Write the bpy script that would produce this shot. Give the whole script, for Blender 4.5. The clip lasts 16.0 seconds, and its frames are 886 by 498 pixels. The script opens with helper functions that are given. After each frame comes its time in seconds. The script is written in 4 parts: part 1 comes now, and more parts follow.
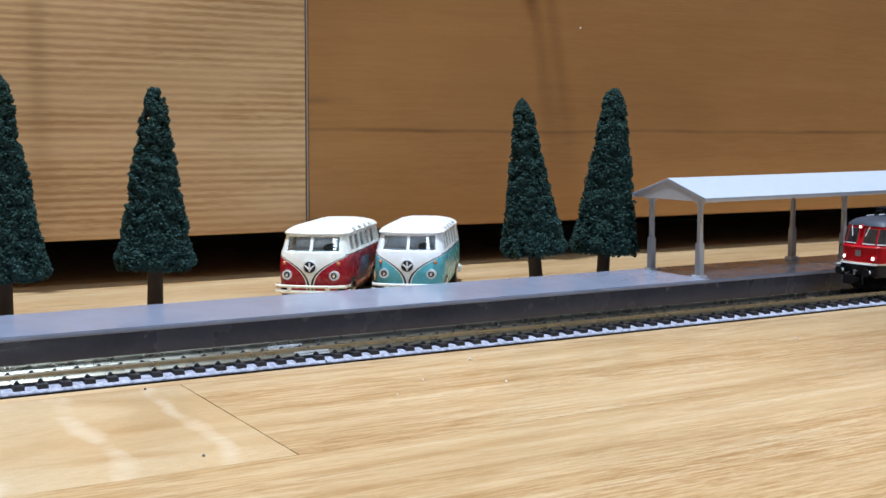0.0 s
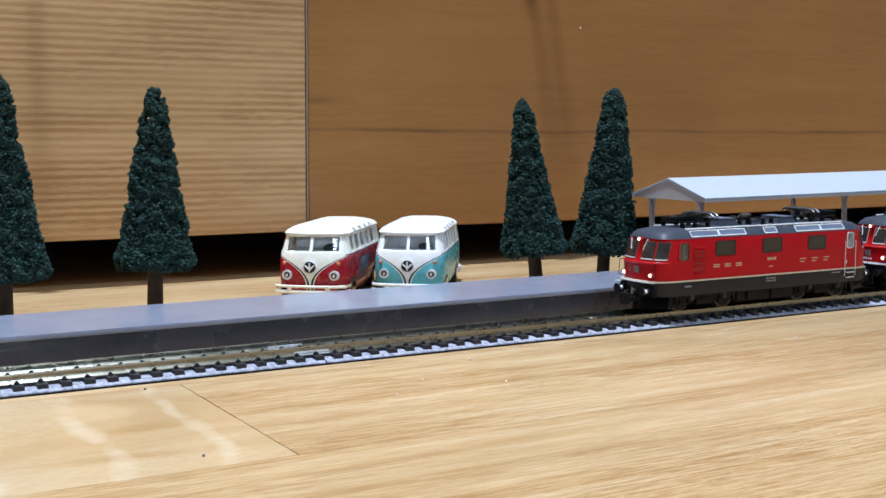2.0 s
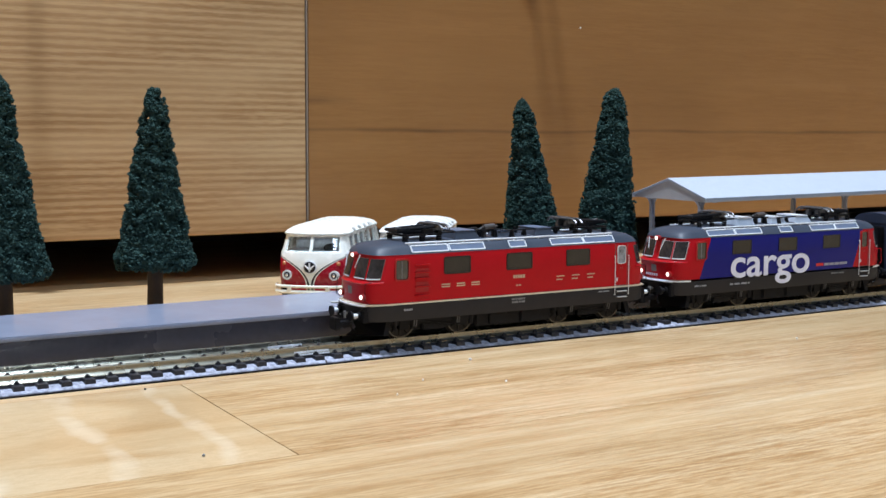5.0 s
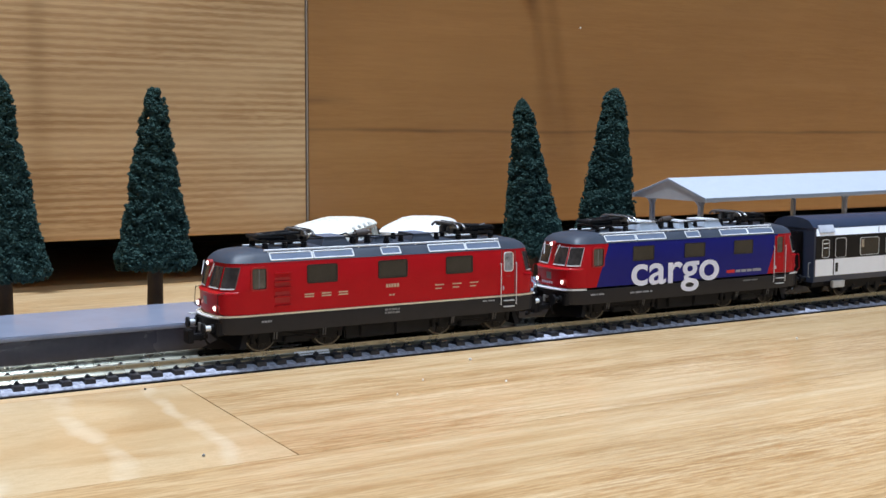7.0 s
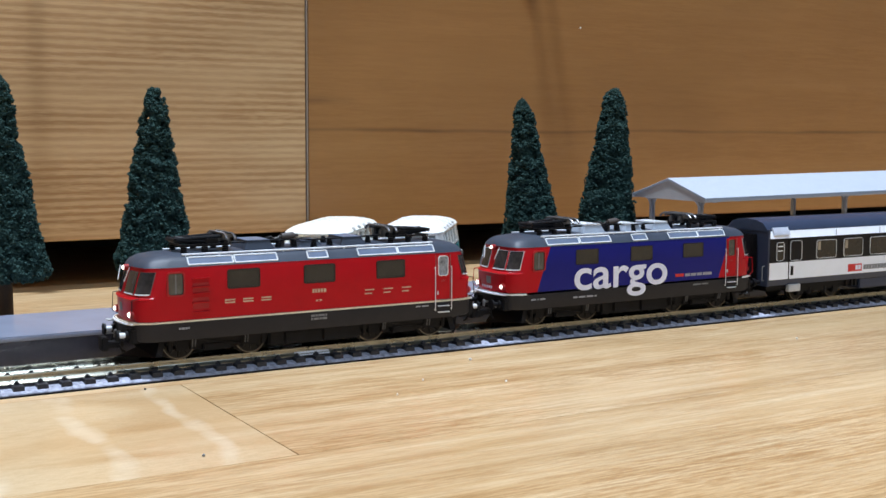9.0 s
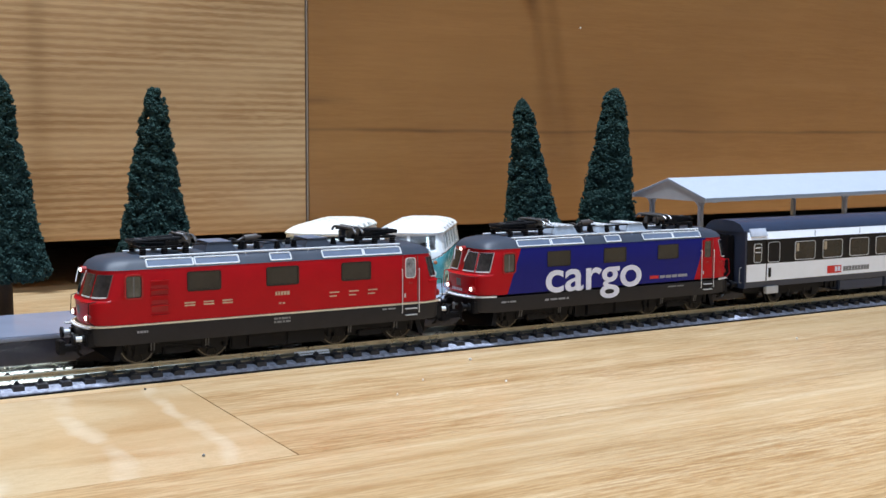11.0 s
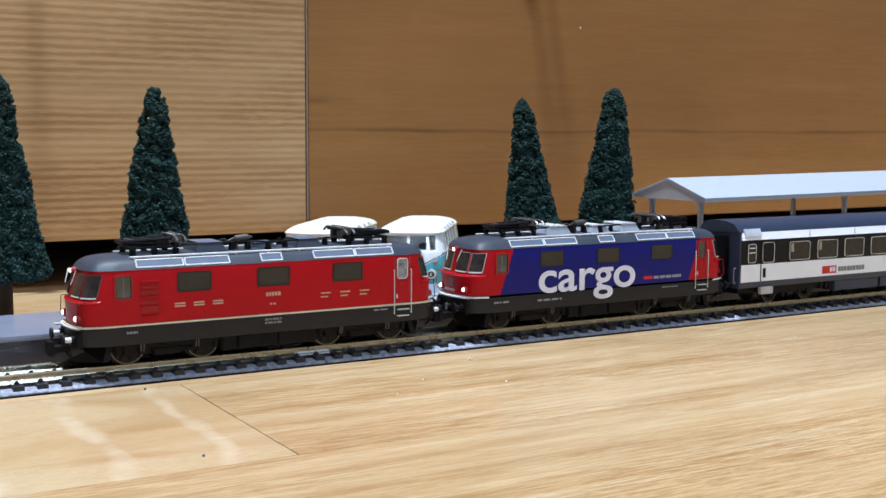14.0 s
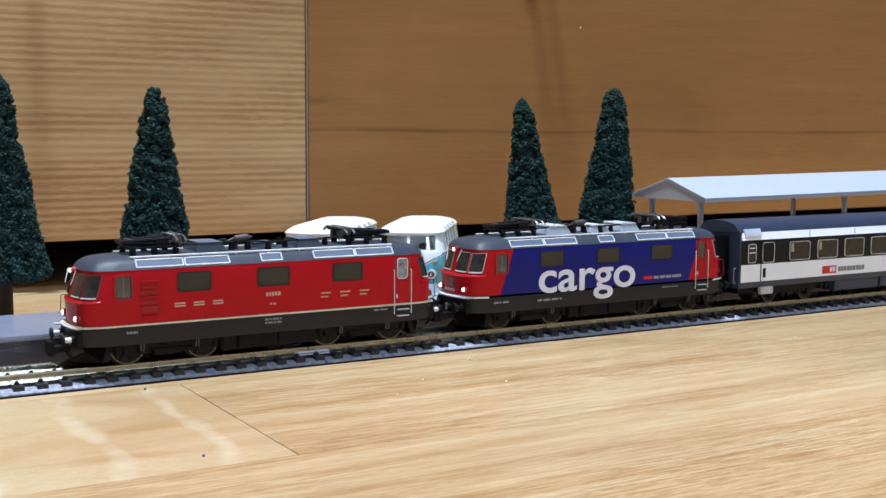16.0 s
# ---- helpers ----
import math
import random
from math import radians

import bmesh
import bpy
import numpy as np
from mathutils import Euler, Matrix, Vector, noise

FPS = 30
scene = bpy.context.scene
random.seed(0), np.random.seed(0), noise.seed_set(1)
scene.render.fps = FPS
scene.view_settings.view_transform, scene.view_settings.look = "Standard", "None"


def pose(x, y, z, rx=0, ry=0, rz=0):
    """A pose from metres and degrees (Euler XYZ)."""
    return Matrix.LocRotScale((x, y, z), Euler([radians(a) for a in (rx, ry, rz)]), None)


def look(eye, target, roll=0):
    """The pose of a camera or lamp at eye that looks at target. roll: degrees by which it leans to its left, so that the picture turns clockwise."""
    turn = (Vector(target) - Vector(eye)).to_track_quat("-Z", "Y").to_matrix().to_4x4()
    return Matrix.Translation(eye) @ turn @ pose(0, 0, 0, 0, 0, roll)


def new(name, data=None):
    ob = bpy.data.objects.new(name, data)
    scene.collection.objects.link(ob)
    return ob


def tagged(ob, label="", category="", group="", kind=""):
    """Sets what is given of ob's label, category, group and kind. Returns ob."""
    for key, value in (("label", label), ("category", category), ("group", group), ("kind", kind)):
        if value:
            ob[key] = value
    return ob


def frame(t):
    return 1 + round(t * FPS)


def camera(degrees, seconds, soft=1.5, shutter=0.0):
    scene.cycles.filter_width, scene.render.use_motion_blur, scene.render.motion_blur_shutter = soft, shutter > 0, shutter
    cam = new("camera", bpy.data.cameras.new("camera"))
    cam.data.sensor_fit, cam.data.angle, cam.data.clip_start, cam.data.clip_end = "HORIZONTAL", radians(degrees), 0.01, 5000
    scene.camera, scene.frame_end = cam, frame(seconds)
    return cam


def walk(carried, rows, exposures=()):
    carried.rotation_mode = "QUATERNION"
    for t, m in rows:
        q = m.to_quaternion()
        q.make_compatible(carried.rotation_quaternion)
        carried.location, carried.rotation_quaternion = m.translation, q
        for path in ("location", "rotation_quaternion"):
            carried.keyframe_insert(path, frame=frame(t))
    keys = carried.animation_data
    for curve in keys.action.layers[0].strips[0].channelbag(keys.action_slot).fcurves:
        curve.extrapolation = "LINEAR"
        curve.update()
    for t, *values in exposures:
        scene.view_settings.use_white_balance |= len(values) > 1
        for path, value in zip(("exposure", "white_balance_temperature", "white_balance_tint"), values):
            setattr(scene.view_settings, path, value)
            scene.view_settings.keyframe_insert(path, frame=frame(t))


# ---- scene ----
# camera: it stands still a hand above the floor
EYE = Vector((0.00229, -0.26785, 0.05705))
YAW, PITCH, ROLL = radians(30.48), radians(5.78), 0.27
AHEAD = Vector((math.sin(YAW) * math.cos(PITCH), math.cos(YAW) * math.cos(PITCH), -math.sin(PITCH)))
cam = camera(41.16, 16.0, soft=1.5)
STAND = look(EYE, EYE + AHEAD, ROLL)
walk(cam, [(0.0, STAND), (16.0, STAND)], exposures=[(0.0, -0.08), (16.0, -0.08)])

# light: a closed room with a small lamp over the layout, an added fill lamp and a dim room glow
world = bpy.data.worlds.new("world")
scene.world = world
world.use_nodes = True
world.node_tree.nodes["Background"].inputs[0].default_value = (0.8, 0.85, 1.0, 1)
world.node_tree.nodes["Background"].inputs[1].default_value = 0.02


def overhead_area(name, x, y, z, size_x, size_y, power, colour):
    lamp = bpy.data.lights.new(name, "AREA")
    lamp.shape, lamp.size, lamp.size_y, lamp.energy, lamp.color = "RECTANGLE", size_x, size_y, power, colour
    ob = new(name, lamp)
    ob.matrix_world = pose(x, y, z)
    return ob


overhead_area("unseen_overhead_light", 0.07, 0.056, 1.55, 0.07, 0.07, 46.5, (0.73, 0.845, 1.0))
# added fill high behind the camera, to brighten the upright faces; no known source
overhead_area("unseen_overhead_light", 0.35, -1.70, 2.36, 0.60, 0.60, 42, (0.61, 0.79, 1.0))

# ---------------------------------------------------------------- materials


def material(name):
    m = bpy.data.materials.new(name)
    m.use_nodes = True
    nt = m.node_tree
    return m, nt, nt.nodes["Principled BSDF"]


def node(nt, kind, **values):
    n = nt.nodes.new(kind)
    for key, value in values.items():
        n.inputs[key].default_value = value
    return n


def ramp(nt, source, stops):
    r = nt.nodes.new("ShaderNodeValToRGB")
    el = r.color_ramp.elements
    while len(el) < len(stops):
        el.new(0.5)
    for e, (p, c) in zip(el, stops):
        e.position, e.color = p, (*c, 1)
    nt.links.new(source, r.inputs[0])
    return r.outputs[0]


def calc(nt, op, a, b):
    n = nt.nodes.new("ShaderNodeMath")
    n.operation = op
    for socket, v in zip(n.inputs, (a, b)):
        if isinstance(v, (int, float)):
            socket.default_value = v
        else:
            nt.links.new(v, socket)
    return n.outputs[0]


def blend(nt, factor, a, b, mode="MIX"):
    n = nt.nodes.new("ShaderNodeMix")
    n.data_type, n.blend_type = "RGBA", mode
    for socket, v in ((n.inputs[0], factor), (n.inputs[6], a), (n.inputs[7], b)):
        if isinstance(v, (int, float)):
            socket.default_value = v
        elif isinstance(v, tuple):
            socket.default_value = (*v, 1)
        else:
            nt.links.new(v, socket)
    return n.outputs[2]


def coords(nt, scale=(1, 1, 1)):
    c = nt.nodes.new("ShaderNodeTexCoord")
    m = nt.nodes.new("ShaderNodeMapping")
    m.inputs["Scale"].default_value = scale
    nt.links.new(c.outputs["Object"], m.inputs["Vector"])
    return m.outputs[0]


def bump(nt, bsdf, height, strength, distance):
    b = nt.nodes.new("ShaderNodeBump")
    b.inputs["Strength"].default_value, b.inputs["Distance"].default_value = strength, distance
    nt.links.new(height, b.inputs["Height"])
    nt.links.new(b.outputs[0], bsdf.inputs["Normal"])


def plastic(name, colour, rough=0.4, metal=0.0, vary=0.12, size=300.0, relief=0.0, coat=0.0, shine=0.5):
    """Painted or moulded plastic or metal with faint mottling and handling marks."""
    m, nt, b = material(name)
    v = coords(nt)
    n1 = node(nt, "ShaderNodeTexNoise", Scale=size, Detail=3.0)
    n2 = node(nt, "ShaderNodeTexNoise", Scale=size * 7, Detail=2.0)
    for n in (n1, n2):
        nt.links.new(v, n.inputs["Vector"])
    mix = calc(nt, "ADD", calc(nt, "MULTIPLY", n1.outputs[0], 0.65), calc(nt, "MULTIPLY", n2.outputs[0], 0.35))
    lo = tuple(c * (1 - vary) for c in colour)
    hi = tuple(min(1, c * (1 + vary)) for c in colour)
    nt.links.new(ramp(nt, mix, [(0.3, lo), (0.7, hi)]), b.inputs["Base Color"])
    nt.links.new(calc(nt, "ADD", calc(nt, "MULTIPLY", n1.outputs[0], 0.16), rough - 0.08), b.inputs["Roughness"])
    b.inputs["Metallic"].default_value = metal
    b.inputs["Coat Weight"].default_value = coat
    b.inputs["Specular IOR Level"].default_value = shine
    if relief:
        bump(nt, b, n2.outputs[0], 0.4, relief)
    return m


def wood(name, dark, mid, light, fine, coarse, rough, along=(1, 1, 1), per_object=False, streak=0.5, relief=0.00008, stretch=0.03, lines=(), coat=0.0, rows=0.0, swirl=0.25, edge=0.2, flames=0.0):
    """Veneer or board whose grain runs along x: fine pores over broad growth bands."""
    m, nt, b = material(name)
    c = nt.nodes.new("ShaderNodeTexCoord")
    source = c.outputs["Object"]
    if per_object:
        info = nt.nodes.new("ShaderNodeObjectInfo")
        shift = nt.nodes.new("ShaderNodeVectorMath")
        shift.operation = "MULTIPLY_ADD"
        nt.links.new(info.outputs["Random"], shift.inputs[0])
        shift.inputs[1].default_value = (3.1, 1.7, 2.3)
        nt.links.new(source, shift.inputs[2])
        source = shift.outputs[0]

    def grain(scale, size, detail, distort=0.0):
        mp = nt.nodes.new("ShaderNodeMapping")
        mp.inputs["Scale"].default_value = scale
        nt.links.new(source, mp.inputs["Vector"])
        n = node(nt, "ShaderNodeTexNoise", Scale=size, Detail=detail, Distortion=distort)
        nt.links.new(mp.outputs[0], n.inputs["Vector"])
        return n.outputs[0]

    pores = grain((stretch, along[1], along[2]), fine, 3.0, 0.1)
    fibre = grain((stretch * 1.6, along[1], along[2]), fine * 2.7, 3.0, 0.1)
    bands = grain((stretch * 0.8, along[1], along[2]), coarse, 3.0, swirl)
    cloud = grain((0.5, 1, 1), 14.0, 3.0, 0.4)
    if rows:
        mp = nt.nodes.new("ShaderNodeMapping")
        mp.inputs["Scale"].default_value = (0.022, 1, 1)
        nt.links.new(source, mp.inputs["Vector"])
        wave = node(nt, "ShaderNodeTexWave", Scale=rows, Distortion=1.7, Detail=4.0)
        wave.inputs["Detail Scale"].default_value = 1.4
        wave.bands_direction = "Z"
        nt.links.new(mp.outputs[0], wave.inputs["Vector"])
        pores = calc(nt, "ADD", calc(nt, "MULTIPLY", wave.outputs[1], 0.34), calc(nt, "MULTIPLY", pores, 0.66))
    pores = calc(nt, "ADD", calc(nt, "MULTIPLY", pores, 0.62), calc(nt, "MULTIPLY", fibre, 0.38))
    body = ramp(nt, bands, [(0.5 - edge, dark), (0.5, mid), (0.5 + edge * 1.1, light)])
    poreline = ramp(nt, pores, [(0.40, (1 - streak * 0.75, 1 - streak, 1 - streak * 1.25)), (0.60, (1, 1, 1))])
    patch = ramp(nt, grain((0.16, 1, 1), 55.0, 3.0, 0.3), [(0.35, (0.35, 0.35, 0.35)), (0.62, (1, 1, 1))])
    col = blend(nt, patch, body, blend(nt, 1.0, body, poreline, "MULTIPLY"))
    col = blend(nt, 1.0, col, ramp(nt, cloud, [(0.3, (0.86, 0.84, 0.80)), (0.7, (1.08, 1.07, 1.05))]), "MULTIPLY")
    if per_object:
        tone = ramp(nt, info.outputs["Random"], [(0.0, (0.9, 0.89, 0.87)), (1.0, (1.06, 1.05, 1.03))])
        col = blend(nt, 1.0, col, tone, "MULTIPLY")
    if flames:
        # pale flame figure across the board
        wave = node(nt, "ShaderNodeTexWave", Scale=flames, Distortion=3.2, Detail=5.0)
        wave.inputs["Detail Scale"].default_value = 2.0
        wave.inputs["Phase Offset"].default_value = -1.6
        nt.links.new(source, wave.inputs["Vector"])
        crest = calc(nt, "MULTIPLY", ramp(nt, wave.outputs[1], [(0.84, (0, 0, 0)), (1.0, (1, 1, 1))]), ramp(nt, grain((1, 1, 1), 75.0, 4.0, 1.0), [(0.40, (0.02, 0.02, 0.02)), (0.62, (0.45, 0.45, 0.45))]))
        col = blend(nt, crest, col, (0.76, 0.63, 0.46))
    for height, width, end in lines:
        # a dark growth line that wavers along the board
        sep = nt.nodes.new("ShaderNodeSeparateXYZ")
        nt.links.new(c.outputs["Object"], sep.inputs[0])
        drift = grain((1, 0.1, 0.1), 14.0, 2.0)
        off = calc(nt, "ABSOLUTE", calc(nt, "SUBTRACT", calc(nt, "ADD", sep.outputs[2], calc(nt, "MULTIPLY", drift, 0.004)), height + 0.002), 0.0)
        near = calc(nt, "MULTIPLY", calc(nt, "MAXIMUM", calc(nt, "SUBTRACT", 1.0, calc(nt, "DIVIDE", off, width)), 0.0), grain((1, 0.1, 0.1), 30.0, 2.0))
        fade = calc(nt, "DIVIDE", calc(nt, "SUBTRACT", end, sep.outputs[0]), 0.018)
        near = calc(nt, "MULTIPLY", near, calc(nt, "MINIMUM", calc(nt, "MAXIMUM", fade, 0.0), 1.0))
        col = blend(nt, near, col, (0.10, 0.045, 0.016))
    nt.links.new(col, b.inputs["Base Color"])
    b.inputs["Coat Weight"].default_value, b.inputs["Coat Roughness"].default_value = coat, 0.16
    nt.links.new(calc(nt, "ADD", calc(nt, "MULTIPLY", pores, -0.15), rough + 0.08), b.inputs["Roughness"])
    bump(nt, b, calc(nt, "ADD", calc(nt, "MULTIPLY", pores, 0.7), calc(nt, "MULTIPLY", bands, 0.3)), 0.5, relief)
    return m


def glow(name, colour, strength):
    m, nt, b = material(name)
    b.inputs["Base Color"].default_value = (*colour, 1)
    b.inputs["Emission Color"].default_value = (*colour, 1)
    b.inputs["Emission Strength"].default_value = strength
    return m


def livery(name, build, rough, shine=0.5):
    """Paint in fields: build(nt, x, y, z) gives the colour from object coordinates in millimetres."""
    m, nt, b = material(name)
    c = nt.nodes.new("ShaderNodeTexCoord")
    s = nt.nodes.new("ShaderNodeSeparateXYZ")
    nt.links.new(c.outputs["Object"], s.inputs[0])
    x, y, z = (calc(nt, "MULTIPLY", o, 1000.0) for o in s.outputs)
    col = build(nt, x, y, z)
    n = node(nt, "ShaderNodeTexNoise", Scale=420.0, Detail=3.0)
    nt.links.new(c.outputs["Object"], n.inputs["Vector"])
    col = blend(nt, 1.0, col, ramp(nt, n.outputs[0], [(0.3, (0.96, 0.96, 0.96)), (0.7, (1.03, 1.03, 1.03))]), "MULTIPLY")
    nt.links.new(col, b.inputs["Base Color"])
    nt.links.new(calc(nt, "ADD", calc(nt, "MULTIPLY", n.outputs[0], 0.15), rough - 0.07), b.inputs["Roughness"])
    b.inputs["Specular IOR Level"].default_value = shine
    return m


FLOOR_OAK = wood("floor_oak", (0.57, 0.372, 0.186), (0.68, 0.482, 0.275), (0.745, 0.57, 0.36), 1250, 230, 0.32, per_object=True, streak=0.46, relief=0.00003, stretch=0.085, coat=0.3, edge=0.21)
FLOOR_FIGURED = wood("floor_oak_figured", (0.49, 0.305, 0.145), (0.585, 0.405, 0.225), (0.64, 0.475, 0.29), 900, 42, 0.32, streak=0.14, relief=0.00003, stretch=0.40, coat=0.3, swirl=1.8, edge=0.18, flames=15.7)
ASH_VENEER = wood("ash_veneer", (0.525, 0.332, 0.163), (0.575, 0.373, 0.19), (0.63, 0.42, 0.225), 820, 70, 0.40, streak=0.46, stretch=0.055, rows=118.0)
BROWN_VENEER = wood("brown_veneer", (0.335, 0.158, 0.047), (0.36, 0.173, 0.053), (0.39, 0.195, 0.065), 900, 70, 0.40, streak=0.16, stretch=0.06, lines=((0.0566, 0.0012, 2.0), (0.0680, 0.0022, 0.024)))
DARK_BOARD = plastic("dark_board", (0.03, 0.022, 0.016), 0.7)
PLASTER = plastic("white_plaster", (0.46, 0.46, 0.47), 0.85, size=8)
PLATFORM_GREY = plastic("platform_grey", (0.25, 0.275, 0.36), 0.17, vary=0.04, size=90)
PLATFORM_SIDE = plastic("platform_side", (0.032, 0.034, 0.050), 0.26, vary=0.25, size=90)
CANOPY_WHITE = plastic("canopy_white", (0.37, 0.405, 0.47), 0.45, vary=0.04)
FOOT_WHITE = plastic("foot_white", (0.72, 0.74, 0.78), 0.45, vary=0.04)
CANOPY_GREY = plastic("canopy_grey", (0.47, 0.455, 0.45), 0.5, vary=0.06)
SLEEPER_BLACK = plastic("sleeper_black", (0.018, 0.018, 0.024), 0.45, vary=0.3)
BED_GREY = plastic("bed_grey", (0.33, 0.34, 0.42), 0.6, vary=0.7, size=850, relief=0.0012)
RAIL_METAL = plastic("rail_metal", (0.31, 0.30, 0.25), 0.28, metal=1.0, size=200)
LOCO_RED = plastic("loco_red", (0.43, 0.004, 0.010), 0.32, vary=0.06, shine=0.22)
LOCO_ROOF = plastic("loco_roof", (0.040, 0.050, 0.072), 0.48, shine=0.3)
ROOF_PANEL = plastic("roof_panel", (0.12, 0.155, 0.23), 0.35)
SILVER = plastic("silver_paint", (0.72, 0.74, 0.78), 0.35)
PALE_STRIPE = plastic("pale_stripe", (0.70, 0.62, 0.50), 0.4)
SKIRT_GREY = plastic("skirt_grey", (0.023, 0.022, 0.025), 0.5, shine=0.18)
ROOF_BOX = plastic("roof_box", (0.36, 0.41, 0.49), 0.4)
BLACK = plastic("black_plastic", (0.008, 0.008, 0.010), 0.5, vary=0.3, shine=0.15)
WHEEL_METAL = plastic("wheel_metal", (0.015, 0.014, 0.014), 0.4, metal=0.1, shine=0.2)
TREAD_METAL = plastic("tread_metal", (0.15, 0.14, 0.125), 0.3, metal=1.0)
RUBBER = plastic("window_rubber", (0.008, 0.007, 0.008), 0.45)
PANE = plastic("tinted_pane", (0.027, 0.025, 0.022), 0.12, vary=0.25, size=150)
LAMP_GLOW = glow("lamp_glow", (1.0, 0.92, 0.84), 2.6)
HEAD_METAL = plastic("head_metal", (0.12, 0.122, 0.13), 0.4, metal=0.5)
EMBLEM_GREY = plastic("emblem_grey", (0.13, 0.135, 0.145), 0.3)
STICKER_BLUE = plastic("sticker_blue", (0.11, 0.12, 0.22), 0.4, vary=0.4, size=500)
WORN_PRINT = plastic("worn_print", (0.17, 0.07, 0.085), 0.4, vary=0.5, size=600)
VENT_RED = plastic("vent_red", (0.36, 0.006, 0.01), 0.45)
SCREEN_PANE = plastic("screen_pane", (0.030, 0.026, 0.026), 0.08, vary=0.75, size=170)
SWITCH_BROWN = plastic("switch_brown", (0.060, 0.050, 0.048), 0.45, vary=0.3)
DARK_STEEL = plastic("dark_steel", (0.06, 0.06, 0.065), 0.4)
SCREEN_FRAME = plastic("screen_frame", (0.16, 0.10, 0.10), 0.4)
# pale mottled colour puts the light on the door glass into the pane
LIT_DOOR_PANE = plastic("lit_door_pane", (0.24, 0.26, 0.30), 0.1, vary=0.7, size=420)
CAB_PANE = plastic("cab_pane", (0.085, 0.082, 0.07), 0.12, vary=0.45, size=260)
LAMP_RING = plastic("lamp_ring", (0.35, 0.02, 0.02), 0.35)
LETTER_WHITE = plastic("letter_white", (0.76, 0.78, 0.96), 0.4)
FADED_PRINT = plastic("faded_print", (0.56, 0.43, 0.30), 0.5)
LETTER_GREY = plastic("letter_grey", (0.30, 0.31, 0.35), 0.5)
GREY_PRINT = plastic("grey_print", (0.20, 0.20, 0.21), 0.5)
LOGO_RED = plastic("logo_red", (0.60, 0.02, 0.02), 0.4)
COACH_WHITE = plastic("coach_white", (0.86, 0.89, 0.97), 0.4, vary=0.03)
COACH_BLACK = plastic("coach_black", (0.010, 0.009, 0.010), 0.4, shine=0.2)
COACH_PANE = plastic("coach_pane", (0.022, 0.019, 0.016), 0.12, vary=0.3)
FRAME_METAL = plastic("frame_metal", (0.55, 0.55, 0.57), 0.35)
COACH_NAVY = plastic("coach_navy", (0.026, 0.036, 0.068), 0.42)
FLAP_GREY = plastic("flap_grey", (0.50, 0.54, 0.64), 0.4)
STEP_GREY = plastic("step_grey", (0.46, 0.47, 0.49), 0.4)
CURTAIN = plastic("curtain_cloth", (0.36, 0.30, 0.22), 0.8, size=700)
COACH_ROOF = plastic("coach_roof", (0.028, 0.041, 0.078), 0.42, shine=0.35)
TRUNK_BROWN = plastic("trunk_brown", (0.055, 0.034, 0.022), 0.7, vary=0.3, relief=0.0003)
CHROME = plastic("chrome", (0.8, 0.8, 0.82), 0.16, metal=1.0)
CREAM = plastic("cream_enamel", (0.80, 0.78, 0.68), 0.28, vary=0.03)
WHITE_ENAMEL = plastic("white_enamel", (0.78, 0.80, 0.80), 0.28, vary=0.03)
CABIN_GREY = plastic("cabin_grey", (0.60, 0.61, 0.64), 0.5)
EMBLEM_DARK = plastic("emblem_dark", (0.02, 0.02, 0.025), 0.25)
VAN_SEAT = plastic("van_seat", (0.66, 0.67, 0.71), 0.5, vary=0.3)


def clear_pane(name):
    m, nt, b = material(name)
    b.inputs["Base Color"].default_value = (0.93, 0.96, 0.97, 1)
    b.inputs["Transmission Weight"].default_value = 1.0
    n = node(nt, "ShaderNodeTexNoise", Scale=260.0, Detail=3.0)
    nt.links.new(coords(nt), n.inputs["Vector"])
    nt.links.new(calc(nt, "MULTIPLY", n.outputs[0], 0.12), b.inputs["Roughness"])
    return m


CLEAR_PANE = clear_pane("clear_pane")
SKYLIGHT = plastic("skylight_grey", (0.42, 0.43, 0.42), 0.3)
TYRE = plastic("tyre_rubber", (0.02, 0.02, 0.02), 0.6)
AMBER = plastic("amber_lens", (0.55, 0.20, 0.09), 0.25)
EDGE_GREY = plastic("edge_grey", (0.27, 0.215, 0.17), 0.5)
DUST = plastic("dust_white", (0.8, 0.8, 0.8), 0.8)


def cargo_fields(nt, x, y, z):
    lean = calc(nt, "SUBTRACT", x, calc(nt, "MULTIPLY", z, 0.35))
    inside = calc(nt, "MULTIPLY", calc(nt, "GREATER_THAN", lean, -40.3), calc(nt, "LESS_THAN", lean, 25.3))
    return blend(nt, inside, (0.43, 0.004, 0.010), (0.010, 0.012, 0.165))


CARGO_PAINT = livery("cargo_paint", cargo_fields, 0.32, shine=0.22)


def foliage(name, dark, light):
    m, nt, b = material(name)
    g = nt.nodes.new("ShaderNodeNewGeometry")
    n = node(nt, "ShaderNodeTexNoise", Scale=3200.0, Detail=3.0)
    nt.links.new(coords(nt), n.inputs["Vector"])
    big = node(nt, "ShaderNodeTexNoise", Scale=330.0, Detail=2.0)
    nt.links.new(coords(nt), big.inputs["Vector"])
    f = calc(nt, "ADD", calc(nt, "MULTIPLY", g.outputs["Random Per Island"], 0.28), calc(nt, "MULTIPLY", n.outputs[0], 0.2))
    f = calc(nt, "ADD", f, calc(nt, "MULTIPLY", big.outputs[0], 0.52))
    nt.links.new(ramp(nt, f, [(0.15, dark), (0.85, light)]), b.inputs["Base Color"])
    b.inputs["Roughness"].default_value, b.inputs["Specular IOR Level"].default_value = 0.9, 0.15
    bump(nt, b, n.outputs[0], 0.8, 0.0004)
    return m


FLOCK = foliage("fir_flock", (0.008, 0.024, 0.022), (0.042, 0.086, 0.076))

# ---------------------------------------------------------------- mesh helpers (millimetres)
MM = 0.001


